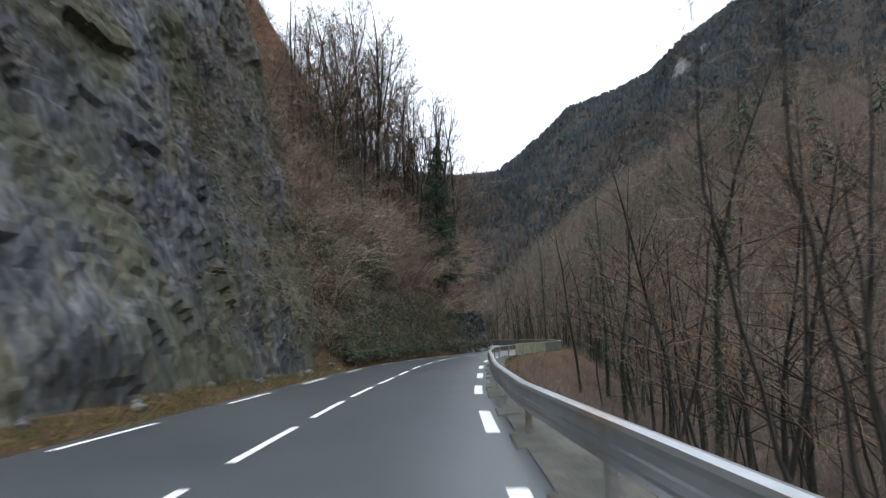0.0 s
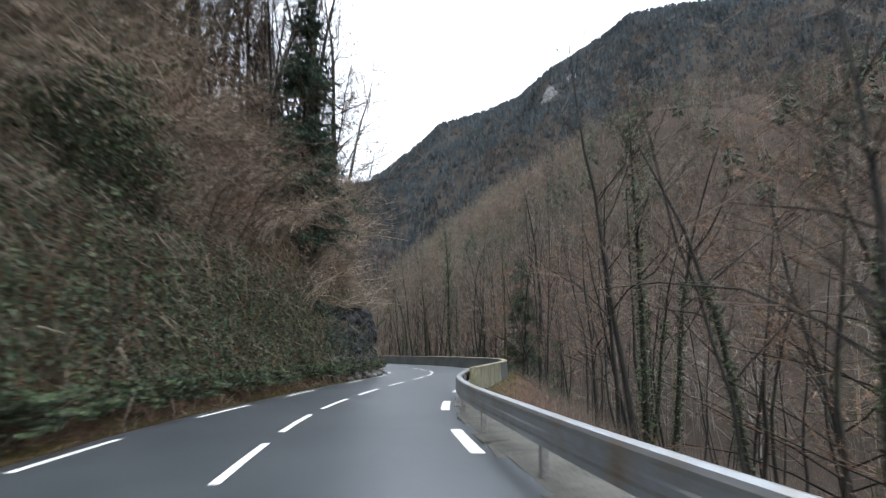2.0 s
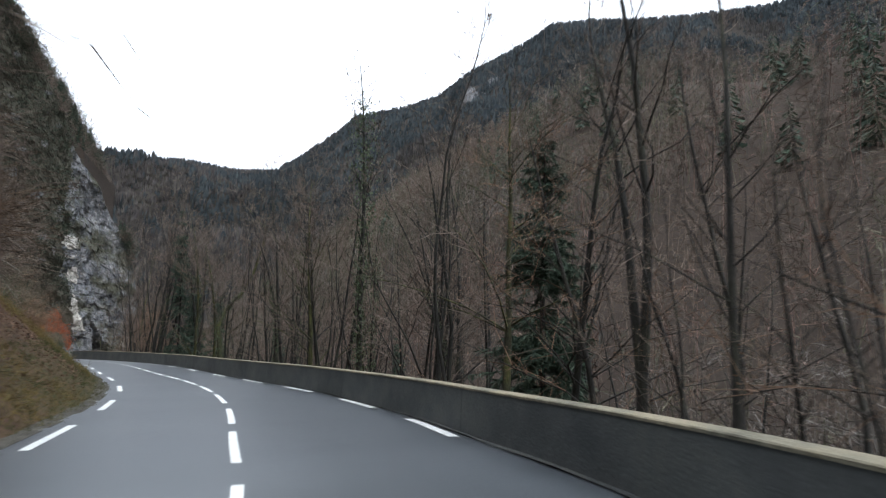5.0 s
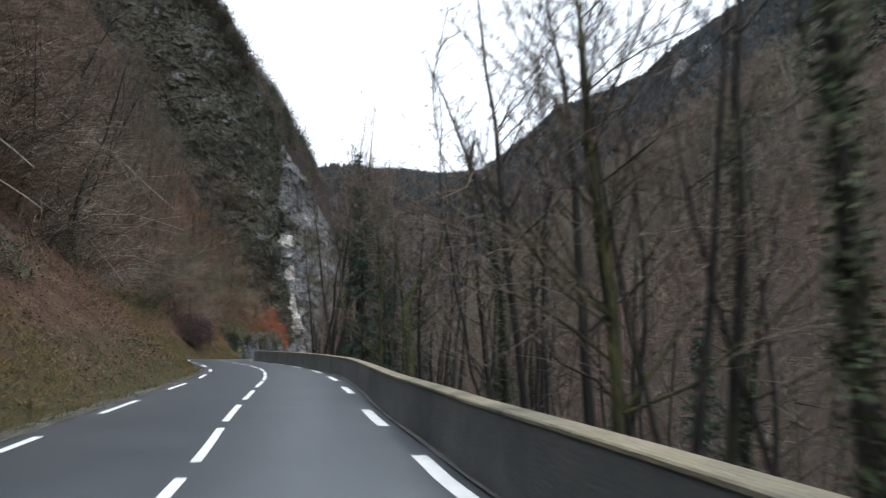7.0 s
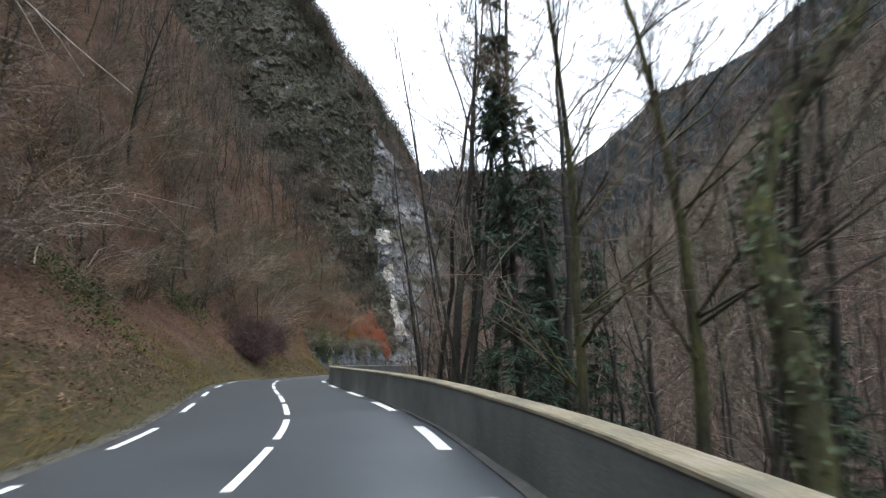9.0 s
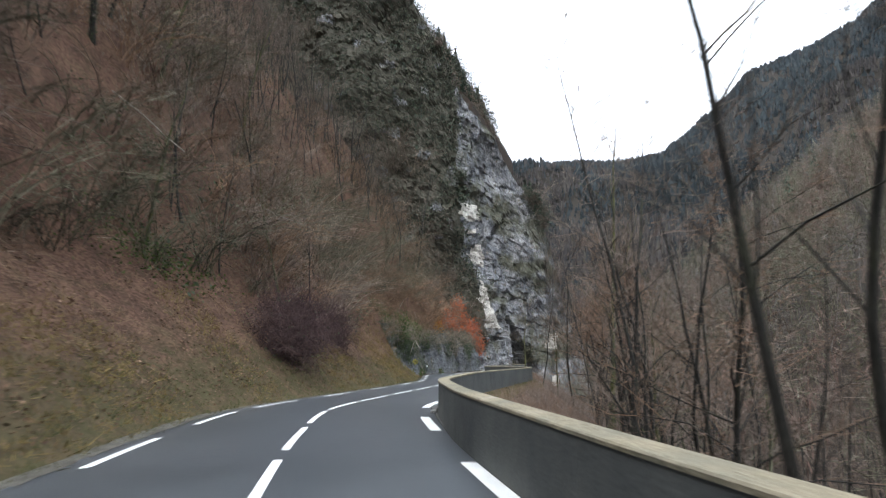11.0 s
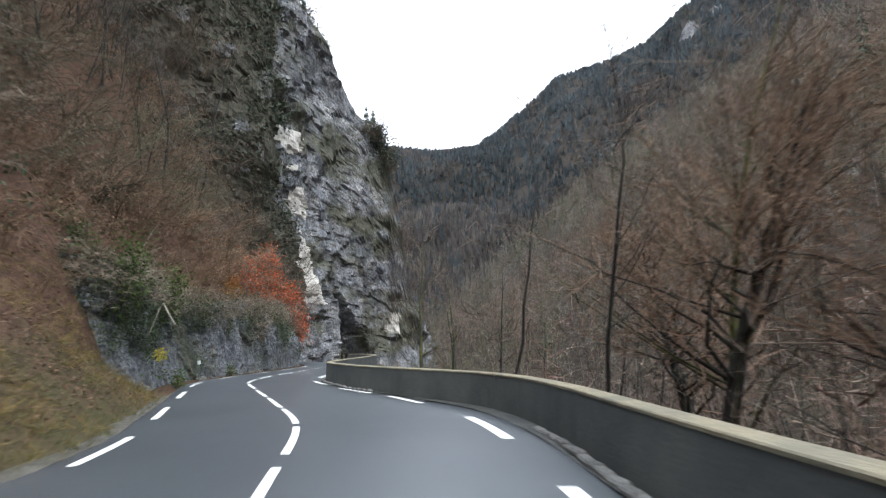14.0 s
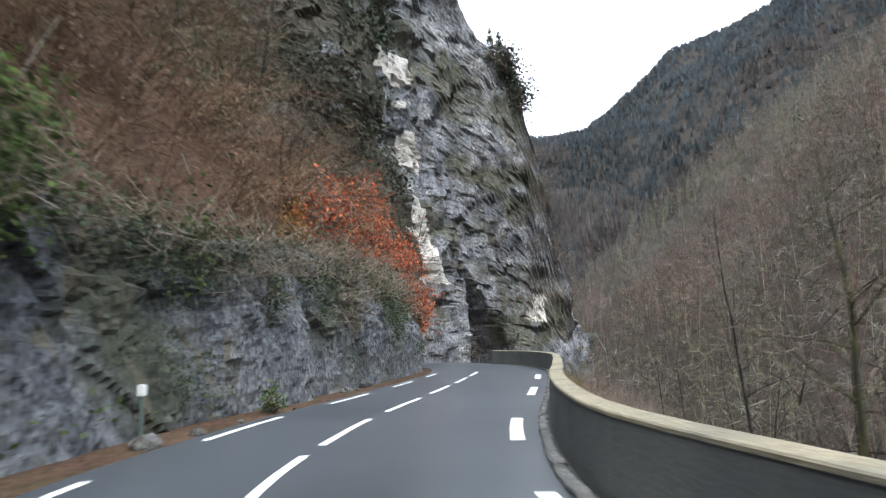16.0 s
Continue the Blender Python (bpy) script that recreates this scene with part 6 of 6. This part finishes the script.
def far_trees(name, label, material, seed, n, spire):
    """Distant trees over the mountains: pointed conifers on the heights, ragged tufts of bare woods below."""
    s = Soup(seed)
    g = s.rng
    az, r = np.radians(g.uniform(-24, 62, n)), 330 + 1130 * g.uniform(size=n) ** 0.75
    x, y = r * np.sin(az), 85 + r * np.cos(az)
    z = land(x, y)
    fir = fbm(x / 120, y / 120, 47, 3) + 0.9 * (smooth(500, 1250, r) - 0.55) > 0
    keep = (z > 0) & ((fir & (g.uniform(size=n) < 0.9) | (g.uniform(size=n) < 0.1)) == spire)
    base = np.c_[x, y, z - 1][keep]
    m = len(base)
    h = g.uniform(8, 18, m) * (1.0 if spire else 0.8)
    tone = np.clip(0.2 * g.normal(size=m) + 0.6 * vnoise(base[:, 0] / 60, base[:, 1] / 60, 49), -0.5, 0.6)
    for k in range(3 if spire else 5):
        a = g.uniform(0, 6.28, m)
        w = h * (0.27 if spire else 0.7)
        c, q = np.cos(a) * w, np.sin(a) * w
        if spire:
            low, high = h * (0.05 + 0.25 * k), h * (0.55 + 0.225 * k)
            w2 = 1 - 0.27 * k
            v = np.stack([base + np.c_[-c * w2, -q * w2, low], base + np.c_[c * w2, q * w2, low], base + np.c_[0 * c, 0 * c, high]], 1)
        else:
            w2 = 0.2
            o = np.c_[g.normal(size=(m, 2)) * h[:, None] * 0.17, h * g.uniform(0, 0.25, m)]
            v = np.stack([base + o + np.c_[-c * w2, -q * w2, 0 * h], base + o + np.c_[c * w2, q * w2, 0 * h], base + o * 1.6 + np.c_[0 * h, 0 * h, h * g.uniform(0.5, 0.8, m)]], 1)
        s.add(v, np.arange(3 * m))
    ob = s.done(name, material)
    attribute(ob, "tone", np.tile(np.repeat(tone, 3), 3 if spire else 5))
    return tagged(ob, label, "woods", kind="stuff")


def far_crag(az, r, width, height, seed, label):
    """A pale limestone outcrop high on the mountain."""
    u, v = np.meshgrid(np.linspace(-0.5, 0.5, 34), np.linspace(0, 1, 22))
    edge = 1 - 0.55 * np.abs(2 * u) ** 2 + 0.5 * fbm(u * 6, u * 0, seed)
    a = radians(az)
    x0, y0 = r * math.sin(a), 85 + r * math.cos(a)
    out = (facets(u * 9, v * 5, seed) * 6 + facets(u * 20, v * 12, seed + 7) * 2.5) - v * edge * height * 0.55
    x = x0 + u * width * math.cos(a) - out * math.sin(a)
    y = y0 - u * width * math.sin(a) - out * math.cos(a)
    z = float(land(np.array([x0]), np.array([y0]))[0]) - 6 + v * edge * height
    ob = mesh_of("crag", np.stack([x, y, z], -1).reshape(-1, 3), grid_faces(22, 34), CRAGFACE, True)
    return tagged(ob, label, "rock")


def slope_firs(name, label, seed, n):
    """Dark conifers scattered over the far slope, each a stack of ragged skirts."""
    s = Soup(seed)
    g = s.rng
    y = g.uniform(20, 330, n)
    x = np.interp(y, ROAD[:index_last, 1], ROAD[:index_last, 0]) + 52 + 170 * g.uniform(size=n) ** 1.3
    keep = vnoise(x / 30, y / 30, 61) > 0.0
    base = np.c_[x, y, land(x, y) - 0.5][keep]
    h = g.uniform(8, 16, len(base))
    for k in range(26):
        u = (k + 0.5) / 26
        a = g.uniform(0, 6.28, (len(base), 4))
        for c in range(4):
            out = np.c_[np.cos(a[:, c]), np.sin(a[:, c]), np.full(len(base), -0.45)] * (h * 0.19 * (1 - u) ** 0.8 * g.uniform(0.6, 1.2, len(base)) + 0.15)[:, None]
            p0 = base + np.c_[0 * h, 0 * h, h * (0.08 + 0.92 * u)]
            s.slivers(p0 + out, p0 + [0, 0, 0.3], h * 0.07 * (1.1 - u))
    return tagged(s.done(name, NEEDLE), label, "woods", kind="stuff")


slope_firs("slope_conifers", "dark spruces scattered over the far slope", 205, 240)
far_trees("far_woods", "bare woods over the distant mountain", HAZEWOOD, 210, 64000, False)
far_trees("far_conifers", "dark conifers over the distant mountain and its ridge", HAZEFIR, 211, 60000, True)
CRAGFACE = mat("far_limestone", [(0.3, (0.07, 0.07, 0.075)), (0.5, (0.14, 0.14, 0.145)), (0.7, (0.22, 0.215, 0.21))], 0.06, 0.85, 0.6, 0.4, True, grit=0.4)
far_crag(24.0, 1050, 60, 44, 61, "pale limestone outcrop high on the wooded mountain")
far_crag(25.6, 1085, 34, 26, 62, "pale limestone outcrop high on the wooded mountain")

# ---- small things by the road ----
def boulder(seed, size):
    bm = bmesh.new()
    bmesh.ops.create_icosphere(bm, subdivisions=2, radius=size)
    for v in bm.verts:
        n = noise.noise_vector(v.co * (1.6 / size) + Vector((seed * 7.1, seed, 0)))
        v.co += n * size * 0.45
        v.co.z *= 0.7
    me = bpy.data.meshes.new("boulder")
    bm.to_mesh(me)
    bm.free()
    me.materials.append(LOOSE)
    return me


LOOSE = mat("fallen_stone", [(0.3, (0.055, 0.056, 0.057)), (0.7, (0.15, 0.145, 0.13))], 4.0, 0.8, 0.5, 25, False, vary=0.35)
boulders = [boulder(j, 0.16) for j in range(6)]
pebble = random.Random(12)
for j in range(52):
    y = pebble.choice([pebble.uniform(-4, 34), pebble.uniform(-4, 34), pebble.uniform(50, 62), pebble.uniform(168, 198)])
    e = pebble.uniform(0.5, 1.5) if y > 40 else pebble.uniform(0.6, 1.9)
    x, yy = site(y, e, False)
    sc = pebble.uniform(0.4, 1.5)
    st = new("boulder", boulders[pebble.randrange(6)])
    st.matrix_basis = Matrix.Translation((x, yy, height_at(x, yy) + 0.04 * sc)) @ Euler((0, 0, pebble.uniform(0, 6.28))).to_matrix().to_4x4() @ Matrix.Scale(sc, 4)
    tagged(st, "grey stone fallen from the rock onto the verge", "stone", "fallen stones")

WHITE = mat("white_plastic", [(0.3, (0.62, 0.64, 0.62)), (0.7, (0.78, 0.80, 0.78))], 6, 0.45, 0.05, 40, False, grit=0.1)
TEAL = mat("faded_band", [(0.3, (0.07, 0.10, 0.095)), (0.7, (0.12, 0.15, 0.14))], 6, 0.5, 0.05, 40, False, grit=0.1)


def marker(x, y, z, label):
    """A short roadside stake with a pale head."""
    root = new("marker_post")
    root.location = (x, y, z)
    for name, zz, h, w, mt in (("stake", 0.0, 0.7, 0.06, TEAL), ("head", 0.7, 0.17, 0.12, WHITE)):
        bm = bmesh.new()
        bmesh.ops.create_cube(bm, size=1)
        bmesh.ops.scale(bm, vec=(w, w * 0.8, h), verts=bm.verts)
        bmesh.ops.translate(bm, vec=(0, 0, zz + h / 2), verts=bm.verts)
        bmesh.ops.bevel(bm, geom=list(bm.edges), offset=0.012, segments=2, affect="EDGES")
        part(name, bm, mt, root)
    return tagged(root, label, "road marker")


x, y = site(176.9, 0.85, False)
marker(float(x), float(y), -0.02 - float(grade(y)), "small white-topped stake at the foot of the rock wall")

# rubble at the foot of the ivy bank, and broken slabs along the rail
for j in range(34):
    x, yy = site(pebble.uniform(53, 63.5), pebble.uniform(0.35, 1.5), False)
    sc = pebble.uniform(0.7, 2.6)
    st = new("boulder", boulders[pebble.randrange(6)])
    st.matrix_basis = Matrix.Translation((x, yy, height_at(x, yy) + 0.03 * sc)) @ Euler((pebble.uniform(-0.4, 0.4), 0, pebble.uniform(0, 6.28))).to_matrix().to_4x4() @ Matrix.Scale(sc, 4)
    tagged(st, "dark grey boulder fallen at the foot of the ivy bank", "stone", "fallen stones")
slab_rng = random.Random(8)
slabs = []
for seed in range(4):
    bm = bmesh.new()
    bmesh.ops.create_cube(bm, size=1)
    bmesh.ops.scale(bm, vec=(0.42, 1.15, 0.1), verts=bm.verts)
    bmesh.ops.bevel(bm, geom=list(bm.edges), offset=0.02, segments=1, affect="EDGES")
    for q in bm.verts:
        q.co += 0.03 * noise.noise_vector(q.co * 2.5 + Vector((seed * 5, 1, 0)))
    me = bpy.data.meshes.new("slab")
    bm.to_mesh(me)
    bm.free()
    me.materials.append(CONCRETE)
    slabs.append(me)
y = -4.0
while y < 42:
    x, yy = site(y, 0.42)
    sl = new("slab", slabs[slab_rng.randrange(4)])
    sl.parent = gutter
    sl.matrix_basis = Matrix.Translation((x, yy, slab_rng.uniform(-0.065, -0.035))) @ Euler((slab_rng.uniform(-0.03, 0.03), slab_rng.uniform(-0.05, 0.05), math.atan2(-TAN[int(index_at_y(y)), 0], TAN[int(index_at_y(y)), 1]) + slab_rng.uniform(-0.06, 0.06))).to_matrix().to_4x4()
    y += slab_rng.choice([1.3, 1.5, 2.6, 3.4])


def log(x, y, z, length, r, tilt, turn, label):
    s = Soup(int(length * 100))
    g = np.random.default_rng(int(length * 37))
    s.tube(grow(g, (0, 0, 0), (0, 0, 1), length, 8, 0.05, 0), np.linspace(r, r * 0.6, 8), 8)
    ob = s.done("fallen_branch", PALEWOOD, False)
    ob.matrix_basis = Matrix.Translation((x, y, z)) @ Euler((0, radians(tilt), radians(turn))).to_matrix().to_4x4()
    return tagged(ob, label, "branch")


def dead_branch(points, twigs, r, label):
    """A fallen forked branch, bleached and bare, hung up in the shrubs."""
    s = Soup(int(points[0][1] * 10))
    p = np.array(points, float)
    s.tube(p, np.linspace(r, r * 0.35, len(p)), 6)
    for a, b in twigs:
        s.tube(np.array([a, (np.array(a) + b) / 2 + [0, 0, 0.1], b]), [r * 0.5, r * 0.35, r * 0.15], 5)
    return tagged(s.done("fallen_branch", PALEWOOD, False), label, "branch")


PALEWOOD = mat("barkless_wood", [(0.3, (0.16, 0.14, 0.12)), (0.7, (0.34, 0.31, 0.27))], 3, 0.8, 0.4, 30, False, stretch=(1, 1, 0.2))
for y, e, ln, tilt, turn in [(95.5, 8.2, 5.5, 122, 10), (98, 7.4, 4.5, 128, -20), (103.5, 9.5, 5.0, 118, 15), (107, 8.0, 4.0, 125, -35), (139, 10, 5, 124, 5), (150, 9.0, 4.5, 120, -15), (183, 4.4, 2.2, 150, 60), (178, 4.2, 1.6, 28, 10)]:
    x, yy = site(y, e, False)
    log(float(x), float(yy), height_at(x, yy) + 0.7, ln, 0.035, tilt, turn, "pale barkless branch fallen on the bank")


def bent_pole(x, y, z, label):
    """A pale bent pole sticking out of the rock wall."""
    s = Soup(77)
    s.tube(np.array([(-0.5, 0.1, -1.1), (-0.15, 0.05, -0.2), (0, 0, 0.0), (0.22, -0.06, -0.35), (0.48, -0.12, -0.75)]), np.full(5, 0.03), 8)
    ob = s.done("bent_pole", PALEWOOD, False)
    ob.location = (x, y, z)
    return tagged(ob, label, "pole")


bent_pole(-18.4, 169.4, 3.0 - float(grade(169.4)), "pale bent pole leaning out of the rock wall")
dead_branch([(-12.6, 109.6, 14.2), (-11.25, 110.7, 13.2), (-9.5, 111.9, 11.8), (-7.9, 112.9, 10.2), (-6.55, 113.6, 9.0)], [((-9.5, 111.9, 11.8), (-8.3, 112.6, 9.4)), ((-8.8, 112.3, 11.1), (-7.6, 112.9, 9.3)), ((-10.6, 111.1, 12.7), (-9.4, 111.6, 11.0))], 0.06, "long bleached dead branch hanging down the wooded bank")
dead_branch([(-8.5, 102.3, 7.5), (-7.7, 102.9, 7.0), (-6.4, 103.9, 5.9), (-5.0, 104.9, 3.9)], [((-6.4, 103.9, 5.9), (-5.6, 104.1, 5.3)), ((-7.0, 103.4, 6.4), (-6.4, 103.7, 5.2))], 0.05, "pale dead branch slanting down the wooded bank")
